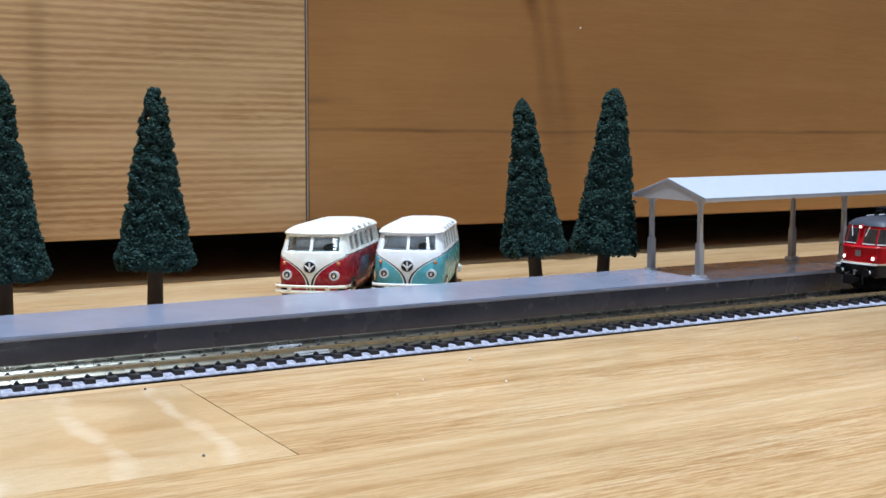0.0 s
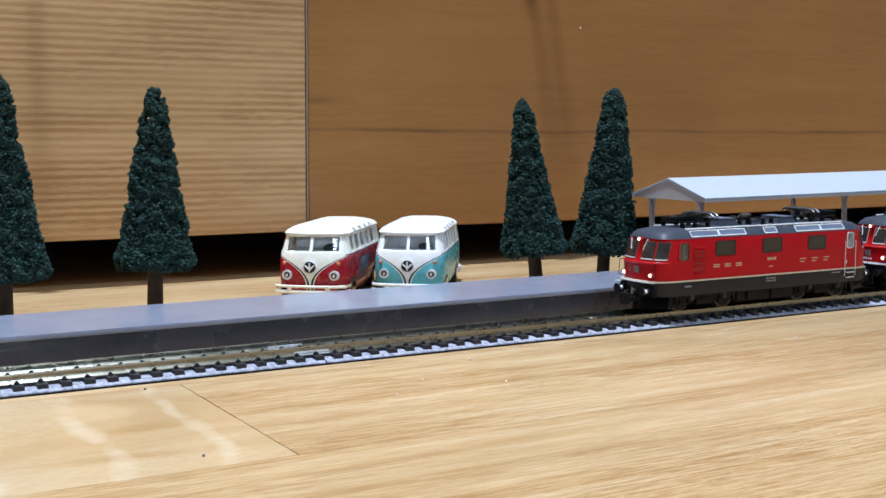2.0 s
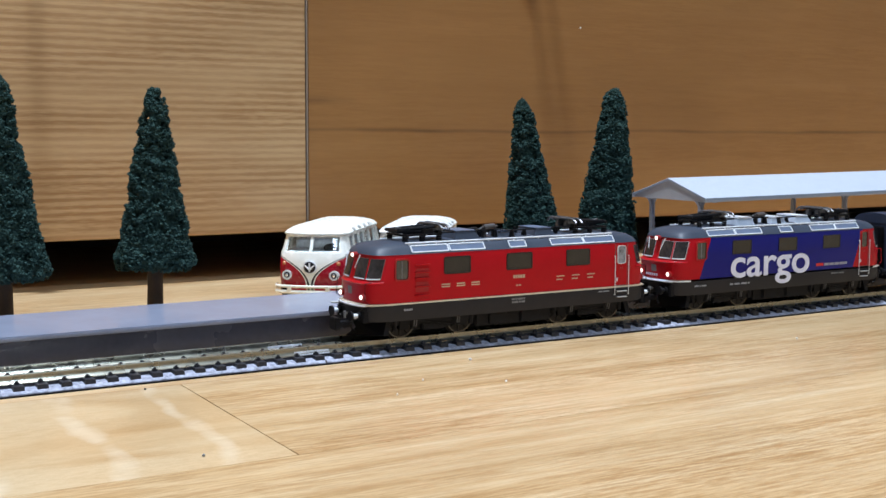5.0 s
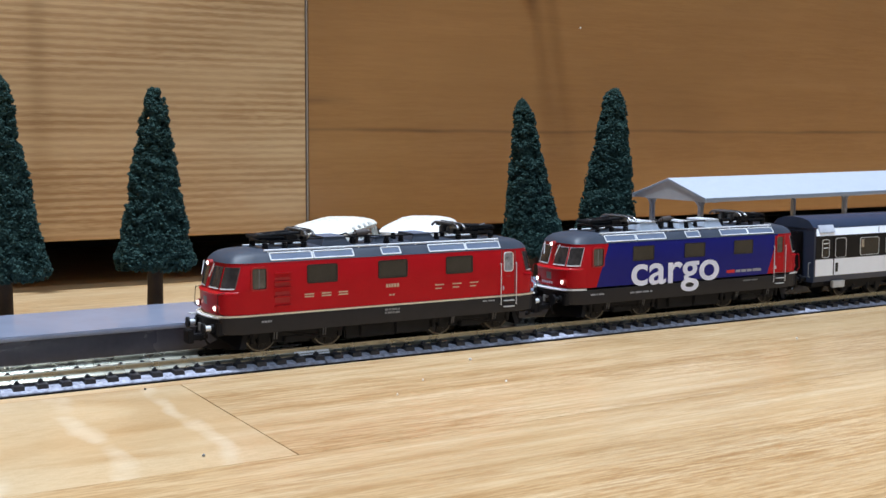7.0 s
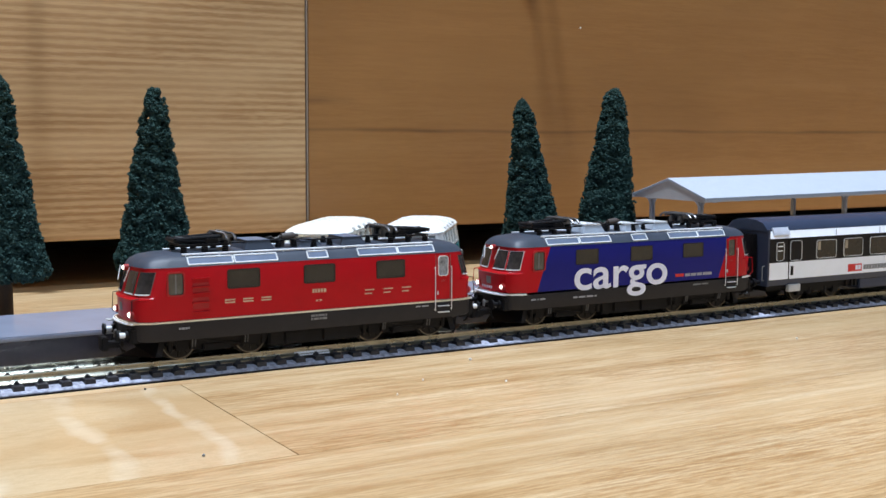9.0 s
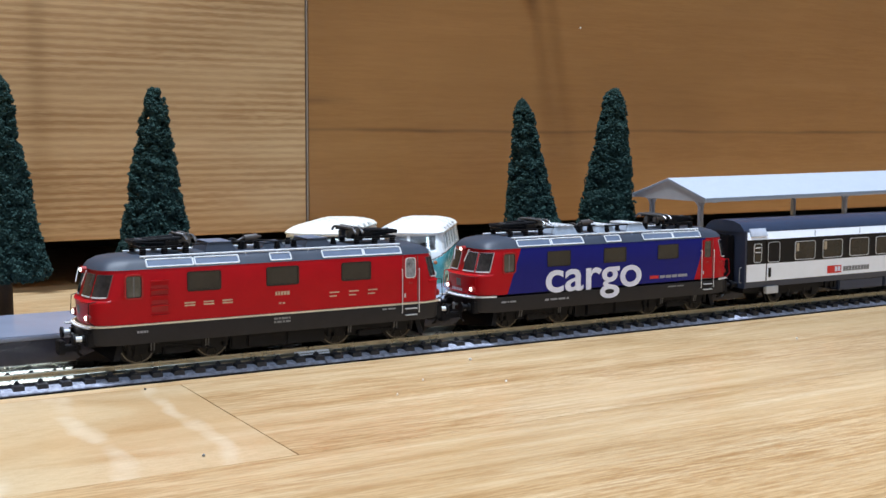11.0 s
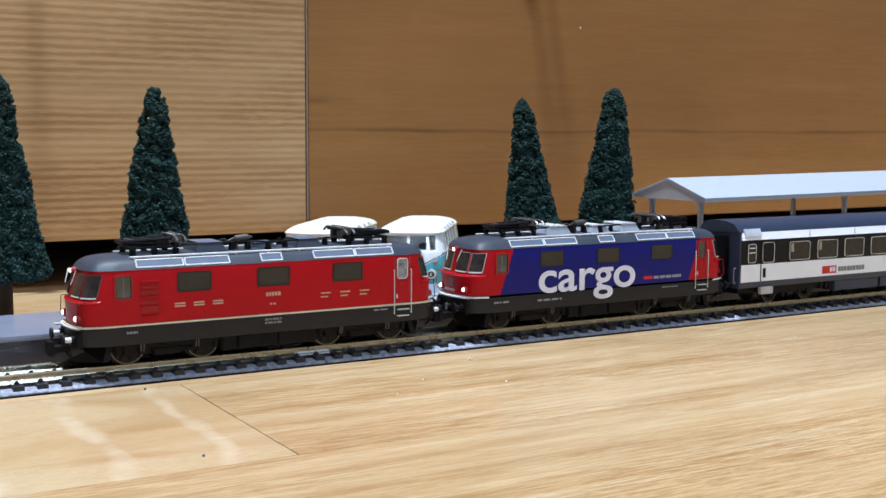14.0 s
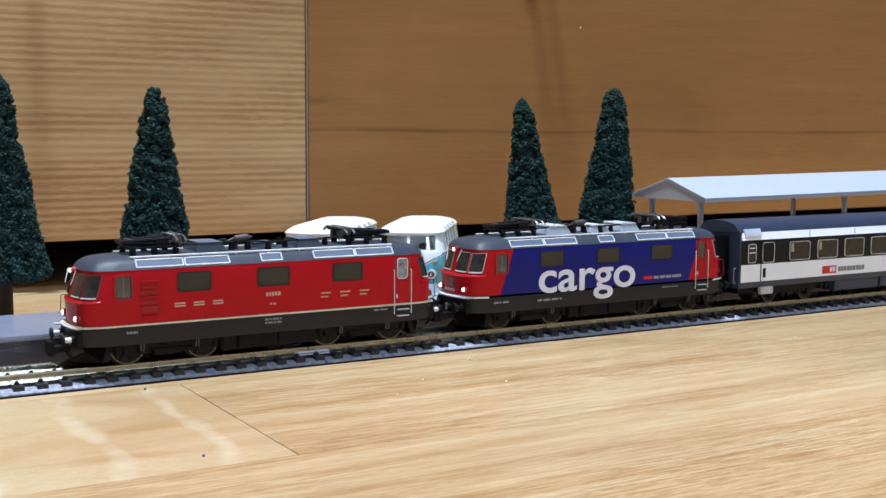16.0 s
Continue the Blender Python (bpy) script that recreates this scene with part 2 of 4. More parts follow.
def part(name, bm, mat, parent=None, label="", smooth=False, flat=False):
    """Links a bmesh built in millimetres as one mesh object."""
    bmesh.ops.recalc_face_normals(bm, faces=bm.faces)
    bmesh.ops.scale(bm, vec=(MM, MM, MM), verts=bm.verts)
    me = bpy.data.meshes.new(name)
    for f in bm.faces:
        f.smooth = not flat
    bm.to_mesh(me)
    bm.free()
    if not smooth and not flat:
        me.set_sharp_from_angle(angle=radians(34))
    me.materials.append(mat)
    ob = new(name, me)
    ob.parent = parent
    if label:
        tagged(ob, label)
    return ob


def thing(name, m, label, category, group="", kind=""):
    ob = new(name)
    ob.matrix_world = m
    return tagged(ob, label, category, group, kind)


def at(x, y, z=0.0, rz=0.0):
    return pose(x * MM, y * MM, z * MM, 0, 0, rz)


def box(bm, x0, x1, y0, y1, z0, z1, bevel=0.0):
    r = bmesh.ops.create_cube(bm, size=1.0)
    vs = r["verts"]
    for v in vs:
        v.co = Vector((x0 + (v.co.x + 0.5) * (x1 - x0), y0 + (v.co.y + 0.5) * (y1 - y0), z0 + (v.co.z + 0.5) * (z1 - z0)))
    if bevel:
        edges = list({e for v in vs for e in v.link_edges})
        bmesh.ops.bevel(bm, geom=edges, offset=bevel, segments=2, affect="EDGES")
    return bm


def boxed(*a, bevel=0.0):
    return box(bmesh.new(), *a, bevel=bevel)


def rod(bm, p, q, r, seg=10, r2=None):
    p, q = Vector(p), Vector(q)
    d = q - p
    m = Matrix.Translation((p + q) / 2) @ d.to_track_quat("Z", "Y").to_matrix().to_4x4()
    bmesh.ops.create_cone(bm, cap_ends=True, segments=seg, radius1=r, radius2=r if r2 is None else r2, depth=d.length, matrix=m)
    return bm


def loft(bm, rings, cap=True, closed=True):
    rows = [[bm.verts.new(p) for p in ring] for ring in rings]
    n = len(rows[0])
    for a, b in zip(rows, rows[1:]):
        for i in range(n if closed else n - 1):
            j = (i + 1) % n
            bm.faces.new((a[i], a[j], b[j], b[i]))
    if cap:
        bm.faces.new(rows[0])
        bm.faces.new(rows[-1])
    return bm


def round_rect(x0, x1, z0, z1, r, seg=4):
    pts = []
    for cx, cz, a0 in ((x1 - r, z1 - r, 0), (x0 + r, z1 - r, 90), (x0 + r, z0 + r, 180), (x1 - r, z0 + r, 270)):
        for k in range(seg + 1):
            a = radians(a0 + 90 * k / seg)
            pts.append((cx + r * math.cos(a), cz + r * math.sin(a)))
    return pts


def plate(bm, x0, x1, z0, z1, y0, y1, r=0.6):
    """Rounded plate that faces -y or +y, between y0 and y1."""
    ring = round_rect(x0, x1, z0, z1, r)
    return loft(bm, [[(x, y0, z) for x, z in ring], [(x, y1, z) for x, z in ring]])


def frame_ring(bm, x0, x1, z0, z1, y0, y1, w, r=0.6):
    """A rounded window frame: a band of width w round an opening."""
    outer, inner = round_rect(x0 - w, x1 + w, z0 - w, z1 + w, r + w), round_rect(x0, x1, z0, z1, r)
    rings = [[(x, y, z) for x, z in ring] for ring, y in ((outer, y1), (outer, y0), (inner, y0), (inner, y1), (outer, y1))]
    loft(bm, rings, cap=False)
    return bm


# ---------------------------------------------------------------- the room
floor = thing("floor", pose(0, 0, 0), "light oak parquet boards with fine grain and thin joints", "floor", kind="structure")
part("subfloor", boxed(-2600, 2600, -2600, 2600, -30, -12), DARK_BOARD, floor)


def walls():
    for name, a in (("wall_north", (-2600, 2600, 700, 800, 0, 2400)), ("wall_south", (-2600, 2600, -2700, -2600, 0, 2400)),
                    ("wall_west", (-2700, -2600, -2600, 700, 0, 2400)), ("wall_east", (2600, 2700, -2600, 700, 0, 2400))):
        tagged(part(name, boxed(*a), PLASTER), "plain grey-white plaster wall of the room", "wall", kind="structure")
    tagged(part("ceiling", boxed(-2700, 2700, -2700, 800, 2400, 2500), PLASTER), "plain grey-white plaster ceiling", "ceiling", kind="structure")


walls()
CAB_Y, CAB_Z = 155.0, 17.4


def cabinet():
    cab = thing("cabinet", at(189.75, CAB_Y), "low wooden cabinet with flat veneered drawer fronts", "cabinet")
    part("drawer_front", boxed(-800, -0.42, 0, 19, CAB_Z, 420, bevel=0.5), ASH_VENEER, cab, "light ash drawer front with a coarse horizontal grain")
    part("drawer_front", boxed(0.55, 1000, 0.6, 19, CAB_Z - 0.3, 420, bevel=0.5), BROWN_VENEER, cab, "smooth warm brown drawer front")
    part("edge_band", boxed(-0.18, 0.42, -0.05, 18.6, CAB_Z, 420), EDGE_GREY, cab, "pale edge band in the joint")
    part("paint_fleck", boxed(131.0, 131.8, 0.45, 0.9, 101.6, 102.4), DUST, cab)
    part("carcass", boxed(-800, 1000, 20.5, 470, CAB_Z + 3, 440), DARK_BOARD, cab)
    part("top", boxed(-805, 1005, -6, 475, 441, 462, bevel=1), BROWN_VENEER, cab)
    for x in (-101.5, 104.0):
        bm = boxed(x - 3.6, x + 3.6, -12, -8, 122, 190, bevel=0.6)
        box(bm, x - 2.6, x + 2.6, -8.5, 1, 126, 134)
        box(bm, x - 2.6, x + 2.6, -8.5, 1, 178, 186)
        part("drawer_pull", bm, CHROME, cab, "upright metal drawer pull")
    part("plinth", boxed(-780, 980, 150, 460, 0, CAB_Z + 2.5), DARK_BOARD, cab)


cabinet()

# ---------------------------------------------------------------- the track
X0, X1, PITCH_S = -90.0, 560.0, 5.02


def track():
    tr = thing("model_railway_track", pose(0, 0, 0), "narrow model railway track with black sleepers on a pale grey bed", "model track")
    prof = [(-10.0, 0.0), (-9.9, 0.6), (-9.4, 0.9), (-7.6, 1.25), (7.6, 1.25), (9.4, 0.9), (9.9, 0.6), (10.0, 0.0)]
    for a, b in ((X0, 121.2), (121.7, X1)):
        bm = bmesh.new()
        loft(bm, [[(x, y, z) for y, z in prof] for x in (a, b)])
        part("track_bed", bm, BED_GREY, tr, "pale grey rough bed strip")
    # black strip in place of the shade line below the bed's near edge
    part("bed_shade_strip", boxed(X0, X1, -10.3, -9.8, 0, 0.4), BLACK, tr)
    rail = [(-1.0, 2.0), (-1.0, 2.16), (-0.40, 2.66), (-0.32, 2.8), (-0.32, 3.3), (-0.44, 3.42), (-0.44, 3.88), (-0.34, 4.0), (0.34, 4.0),
            (0.44, 3.88), (0.44, 3.42), (0.32, 3.3), (0.32, 2.8), (0.40, 2.66), (1.0, 2.16), (1.0, 2.0)]
    for y in (-4.92, 4.92):
        bm = bmesh.new()
        for u0, u1 in ((X0, 118.4), (118.7, X1)):
            loft(bm, [[(x, y + a, b) for a, b in rail] for x in (u0, u1)])
        part("rail", bm, RAIL_METAL, tr, "shiny nickel-silver rail", flat=True)
    for x, y in ((119.5, -4.92), (116.5, 4.92)):
        bm = boxed(x - 4.6, x + 4.6, y - 1.06, y + 1.06, 2.02, 2.32, bevel=0.05)
        box(bm, x - 4.6, x + 4.6, y - 0.62, y + 0.62, 2.3, 2.95, bevel=0.08)
        part("rail_joiner", bm, SILVER, tr, "bright metal rail joiner")
        part("rail_web", boxed(X0, X1, y - 1.15, y + 1.15, 0.9, 1.97), SLEEPER_BLACK, tr, "black strip that joins the sleepers")
    bm = bmesh.new()
    lo = [(-1.22, -8.95), (1.22, -8.95), (1.22, 8.95), (-1.22, 8.95)]
    hi = [(-1.12, -8.8), (1.12, -8.8), (1.12, 8.8), (-1.12, 8.8)]
    loft(bm, [[(x, y, 0.85) for x, y in lo], [(x, y, 2.0) for x, y in hi]])
    for y in (-6.3, -3.55, 3.55, 6.3):
        box(bm, -0.55, 0.55, y - 0.45, y + 0.45, 1.9, 2.55, bevel=0.12)
        rod(bm, (0, y, 2.4), (0, y, 2.8), 0.32, 8)
    first = part("sleeper", bm, SLEEPER_BLACK, tr, "black plastic sleeper with rail clips")
    n = int((X1 - X0) / PITCH_S)
    for i in range(n):
        x = 49.95 + (i - 28) * PITCH_S
        ob = first if i == 0 else new("sleeper", first.data)
        ob.parent = tr
        ob.location = (x * MM, random.uniform(-0.1, 0.1) * MM, 0)


track()

# ---------------------------------------------------------------- the platform and its canopy
PLAT = at(200, 38.6, 0, 0.55)


def platform():
    pl = thing("station_platform", PLAT, "long low grey model station platform with darker sides", "model platform")
    part("deck", boxed(-330, 380, -17.6, 17.6, 6.75, 8.0, bevel=0.32), PLATFORM_GREY, pl, "smooth blue-grey plastic deck")
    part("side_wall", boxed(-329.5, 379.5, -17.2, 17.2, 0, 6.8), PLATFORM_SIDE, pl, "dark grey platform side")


platform()


def canopy():
    # posts in pairs, brackets, beams and a corrugated saddle roof
    cn = thing("platform_canopy", at(272, 39.4, 8.0, 0.4) @ pose(0, 0, 0, 0, -0.5, 0), "white model platform canopy with a corrugated saddle roof on grey posts", "model canopy")
    length, half, eave, ridge = 230.0, 18.6, 27.0, 33.0
    for side in (-1, 1):
        bm = bmesh.new()
        n = 400
        rows = []
        for i in range(n + 1):
            x = length * i / n
            w = 0.16 if i % 2 else -0.06
            rows.append([(x, side * half, eave + w), (x, 0, ridge + w), (x, 0, ridge - 0.6), (x, side * half, eave - 0.6)])
        loft(bm, rows)
        part("roof_sheet", bm, CANOPY_WHITE, cn, "white corrugated roof sheet", flat=True)
        part("fascia", boxed(0, length, side * (half - 0.4) - 0.35, side * (half - 0.4) + 0.35, eave - 1.35, eave - 0.5), CANOPY_GREY, cn)
    bm = bmesh.new()
    tri = [(-half + 0.6, eave - 1.2), (half - 0.6, eave - 1.2), (half - 0.6, eave - 0.4), (0, ridge - 0.7), (-half + 0.6, eave - 0.4)]
    loft(bm, [[(0.3, y, z) for y, z in tri], [(1.2, y, z) for y, z in tri]])
    part("gable", bm, CANOPY_GREY, cn, "flat grey gable board")
    for k in range(3):
        px = 5.2 + 70.5 * k
        for y in (-10.6, 13.8):
            bm = boxed(px - 1.15, px + 1.15, y - 1.15, y + 1.15, -1.2, 11.5, bevel=0.2)
            box(bm, px - 0.76, px + 0.76, y - 0.76, y + 0.76, 11.5, eave + 1.0, bevel=0.15)
            part("post", bm, CANOPY_GREY, cn, "grey stepped square post")
            part("foot", boxed(px - 1.9, px + 1.9, y - 1.9, y + 1.9, -1.2, 0.55, bevel=0.15), FOOT_WHITE, cn, "small white post foot")
            for s in (-1, 1):
                # solid gusset with a hollow curved edge
                rim = [(px + s * (3.7 - 3.1 * math.cos(radians(90 * t / 6))), eave - 5.2 + 4.0 * math.sin(radians(90 * t / 6))) for t in range(7)]
                rim += [(px + s * 0.6, eave - 1.2)]
                bm = bmesh.new()
                loft(bm, [[(u, y - 0.4, w) for u, w in rim], [(u, y + 0.4, w) for u, w in rim]])
                part("bracket", bm, CANOPY_GREY, cn)
        part("tie_beam", boxed(px - 0.8, px + 0.8, -half + 1, half - 1, eave - 1.6, eave - 0.2), CANOPY_GREY, cn)


canopy()

# ---------------------------------------------------------------- trees


def fir(x, y, height, base, top, crown_z, lean, seed, label, lumps=1.4):
    """Model fir: a wooden peg and a tapered cone of flock clumps."""
    rng = random.Random(seed)
    tree = thing("model_fir_tree", at(x, y) @ pose(0, 0, 0, lean[0], lean[1], 0), label, "model tree", group="model fir trees")
    bm = bmesh.new()
    rod(bm, (0, 0, -0.2), (0, 0, crown_z + 4), 2.45, 12, 2.2)
    part("trunk", bm, TRUNK_BROWN, tree, "plain brown wooden peg trunk")
    bm = bmesh.new()
    rod(bm, (0, 0, crown_z + 1.0), (0, 0, height - 3.0), base - 2.6, 18, max(0.3, top - 2.2))
    rod_me = bpy.data.meshes.new("crown_core")
    bm.to_mesh(rod_me)
    bm.free()
    verts = [tuple(v.co * MM) for v in rod_me.vertices]
    faces = [tuple(p.vertices) for p in rod_me.polygons]
    bpy.data.meshes.remove(rod_me)
    # clumps of flock on the cone, each a ball of small crumbs
    octa = np.array([(1, 0, 0), (-1, 0, 0), (0, 1, 0), (0, -1, 0), (0, 0, 1), (0, 0, -1)], float)
    tri = np.array([(0, 2, 4), (2, 1, 4), (1, 3, 4), (3, 0, 4), (2, 0, 5), (1, 2, 5), (3, 1, 5), (0, 3, 5)])
    gen = np.random.default_rng(seed)

    def girth(h):
        r = base + (top - base) * h ** 0.96 + (0.7 * (1 - h / 0.12) if h < 0.12 else 0)
        return r if h < 0.92 else r * math.sqrt(max(0.05, 1 - ((h - 0.92) / 0.08) ** 2))

    crumbs = []
    for i in range(900):
        h = 1 - math.sqrt(rng.random() * 0.985)
        h = h if rng.random() < 0.68 else rng.random()
        a = rng.random() * 2 * math.pi
        ball = rng.uniform(0.8, 1.45) * lumps * (1 - 0.35 * h)
        lump = noise.noise((math.cos(a) * 2.0 + seed, math.sin(a) * 2.0, h * 9))
        r = max(0.2, girth(h) - ball * 0.98 + 0.7 * lump + rng.uniform(-0.5, 0.35))
        z = crown_z + ball * 0.6 + h * (height - crown_z - ball * 1.4)
        out = np.array((math.cos(a), math.sin(a), -0.15))
        d = gen.normal(size=(34, 3))
        d /= np.linalg.norm(d, axis=1)[:, None]
        d = d[d @ out > -0.35]
        crumbs.append(np.array((r * out[0], r * out[1], z)) + d * ball * gen.uniform(0.80, 1.03, (len(d), 1)))
    for i in range(700):
        a, r = rng.random() * 2 * math.pi, (base - 0.4) * math.sqrt(rng.random())
        crumbs.append(np.array([(r * math.cos(a), r * math.sin(a), crown_z + rng.uniform(-0.7, 1.0) - 0.6 * noise.noise((a * 2, seed, 0)))]))
    crumbs = np.concatenate(crumbs)
    count = len(crumbs)
    size = gen.uniform(0.26, 0.56, (count, 1, 1)) * gen.uniform(0.6, 1.4, (count, 6, 1))
    pts = crumbs[:, None, :] + (octa[None] + gen.uniform(-0.45, 0.45, (count, 6, 3))) * size
    k = len(verts)
    verts += [tuple(p) for p in (pts.reshape(-1, 3) * MM).tolist()]
    faces += [tuple(f) for f in (tri[None] + (np.arange(count) * 6)[:, None, None] + k).reshape(-1, 3).tolist()]
    me = bpy.data.meshes.new("crown")
    me.from_pydata(verts, [], faces)
    me.materials.append(FLOCK)
    tagged(new("crown", me), "dark blue-green crumbly flock crown").parent = tree


fir(61.0, 68.0, 71.0, 12.1, 2.6, 16.4, (0, 0), 11, "tall dark green model fir behind the platform")
fir(103.0, 69.0, 69.0, 11.3, 2.5, 17.0, (0, 0.8), 23, "dark green model fir standing alone on a brown peg")
fir(239.0, 69.0, 68.5, 11.2, 2.4, 15.0, (0, -6.2), 37, "dark green model fir leaning a little beside its neighbour")
fir(267.5, 69.0, 72.0, 12.3, 3.6, 13.2, (0, 3.6), 51, "tall round-topped model fir beside the canopy", lumps=2.0)

# ---------------------------------------------------------------- the train
# distance still to run, millimetres, time by time
RUN = [(0.0, 258.4), (0.5, 231.6), (1.0, 206.7), (1.5, 184.1), (2.0, 163.3), (2.5, 144.1), (3.0, 125.9), (3.5, 109.6), (4.0, 95.0),
       (4.5, 81.9), (5.0, 70.0), (5.5, 59.1), (6.0, 49.1), (6.5, 39.9), (7.0, 31.9), (7.5, 25.6), (8.0, 20.3), (8.5, 15.75), (9.0, 11.87),
       (9.5, 8.6), (10.0, 6.0), (10.5, 3.95), (11.0, 2.3), (11.5, 1.1), (12.0, 0.52), (12.5, 0.06), (13.0, 0.0), (14.5, 0.0), (16.0, 0.0)]
CENTRE, GAP = 107.69, 99.94
ROLLING = []


def run_at(t):
    for (t0, s0), (t1, s1) in zip(RUN, RUN[1:]):
        if t <= t1:
            return s0 + (s1 - s0) * (t - t0) / (t1 - t0)
    return 0.0


SET = [(v, 1.9 * v * v + 4.6 * v ** 14) for v in (0.0, 0.2, 0.4, 0.55, 0.68, 0.78, 0.85, 0.90, 0.94, 0.97, 0.99, 1.0)]


def setback(v):
    v = abs(v)
    for (a, p), (b, q) in zip(SET, SET[1:]):
        if v <= b:
            return p + (q - p) * (v - a) / (b - a)
    return SET[-1][1]


def outline(hl, hw, z, grow=0.0):
    """Plan of the locomotive body at one height: long sides and bowed ends."""
    half = [(-hl + p, v * hw) for v, p in SET]
    pts = [(x, -y) for x, y in half] + [(-x, -y) for x, y in reversed(half)]
    pts += [(-x, y) for x, y in half[1:]] + [(x, y) for x, y in reversed(half[1:])]
    out, seen = [], set()
    for x, y in pts:
        key = (round(x, 4), round(y, 4))
        if key not in seen:
            seen.add(key)
            out.append((x, y, z))
    return out


SHELL = [(13.6, 44.9, 9.3), (18.4, 45.2, 9.3), (19.1, 44.7, 9.3), (24.9, 43.1, 9.3), (25.7, 42.9, 9.1)]


def shell_at(z):
    for (a, l0, w0), (b, l1, w1) in zip(SHELL, SHELL[1:]):
        if z <= b:
            k = (z - a) / (b - a)
            return l0 + (l1 - l0) * k, w0 + (w1 - w0) * k
    return SHELL[-1][1:]


def end_patch(bm, end, v0, v1, z0, z1, proud, n=5):
    """A patch that follows the bowed end: end is -1 (front) or 1; v runs across, z up."""
    rings = []
    for j in range(4):
        z = z0 + (z1 - z0) * j / 3
        hl, hw = shell_at(z)
        rings.append([(end * (hl + proud - setback(v0 + (v1 - v0) * i / n)), (v0 + (v1 - v0) * i / n) * (hw + proud * 0.9), z) for i in range(n + 1)])
    loft(bm, rings, cap=False, closed=False)
    return bm


def wheelset(parent, x, radius, spokes=9):
    """Axle with two flanged wheels; it rolls about its own centre."""
    axle = new("wheelset")
    axle.parent = parent
    axle.location = (x * MM, 0, (4.0 + radius) * MM)
    bm = bmesh.new()
    rod(bm, (0, -5.6, 0), (0, 5.6, 0), 0.8, 10)
    for s in (-1, 1):
        rod(bm, (0, s * 3.9, 0), (0, s * 4.4, 0), radius + 0.55, 28)
        rod(bm, (0, s * 4.4, 0), (0, s * 5.2, 0), radius - 0.2, 24)
        rod(bm, (0, s * 5.1, 0), (0, s * 5.5, 0), 1.3, 12)
        for k in range(spokes):
            a = 2 * math.pi * k / spokes
            rod(bm, (math.cos(a), s * 5.25, math.sin(a)), (math.cos(a) * (radius - 0.6), s * 5.25, math.sin(a) * (radius - 0.6)), 0.26, 5)
    part("wheel_disc", bm, WHEEL_METAL, axle)
    bm = bmesh.new()
    for s in (-1, 1):
        ring = [(radius, s * 4.4), (radius, s * 5.45), (radius - 0.22, s * 5.45), (radius - 0.22, s * 4.4)]
        n = 28
        rows = [[(math.cos(2 * math.pi * i / n) * r, y, math.sin(2 * math.pi * i / n) * r) for r, y in ring] for i in range(n + 1)]
        loft(bm, rows, cap=False)
    part("tyre", bm, TREAD_METAL, axle, "bare metal wheel tyre")
    ROLLING.append((axle, x, radius))
    return axle


def bogie(parent, x, reach, wheel):
    for s in (-1, 1):
        bm = bmesh.new()
        y0, y1 = sorted((s * 6.2, s * 7.3))
        box(bm, x - reach - 3.6, x + reach + 3.6, y0, y1, 7.4, 9.4, bevel=0.25)
        for k in (-1, 1):
            box(bm, x + k * reach - 1.5, x + k * reach + 1.5, y0 - 0.2, y1 + 0.2, 6.3, 9.2, bevel=0.25)
            for e in (-1, 1):
                rod(bm, (x + k * reach + e * 2.6, s * 7.0, 6.4), (x + k * reach + e * 2.6, s * 7.0, 9.0), 0.65, 8)
        box(bm, x - 3.4, x + 3.4, y0 - 0.1, y1 + 0.1, 5.8, 7.6, bevel=0.3)
        rod(bm, (x - reach, s * 7.2, 9.3), (x + reach, s * 7.2, 6.4), 0.28, 6)
        part("bogie_frame", bm, BLACK, parent, "black moulded bogie side frame")
    part("motor_block", boxed(x - reach + 3.5, x + reach - 3.5, -6.1, 6.1, 6.0, 9.5), BLACK, parent)
    for k in (-1, 1):
        wheelset(parent, x + k * reach, wheel)


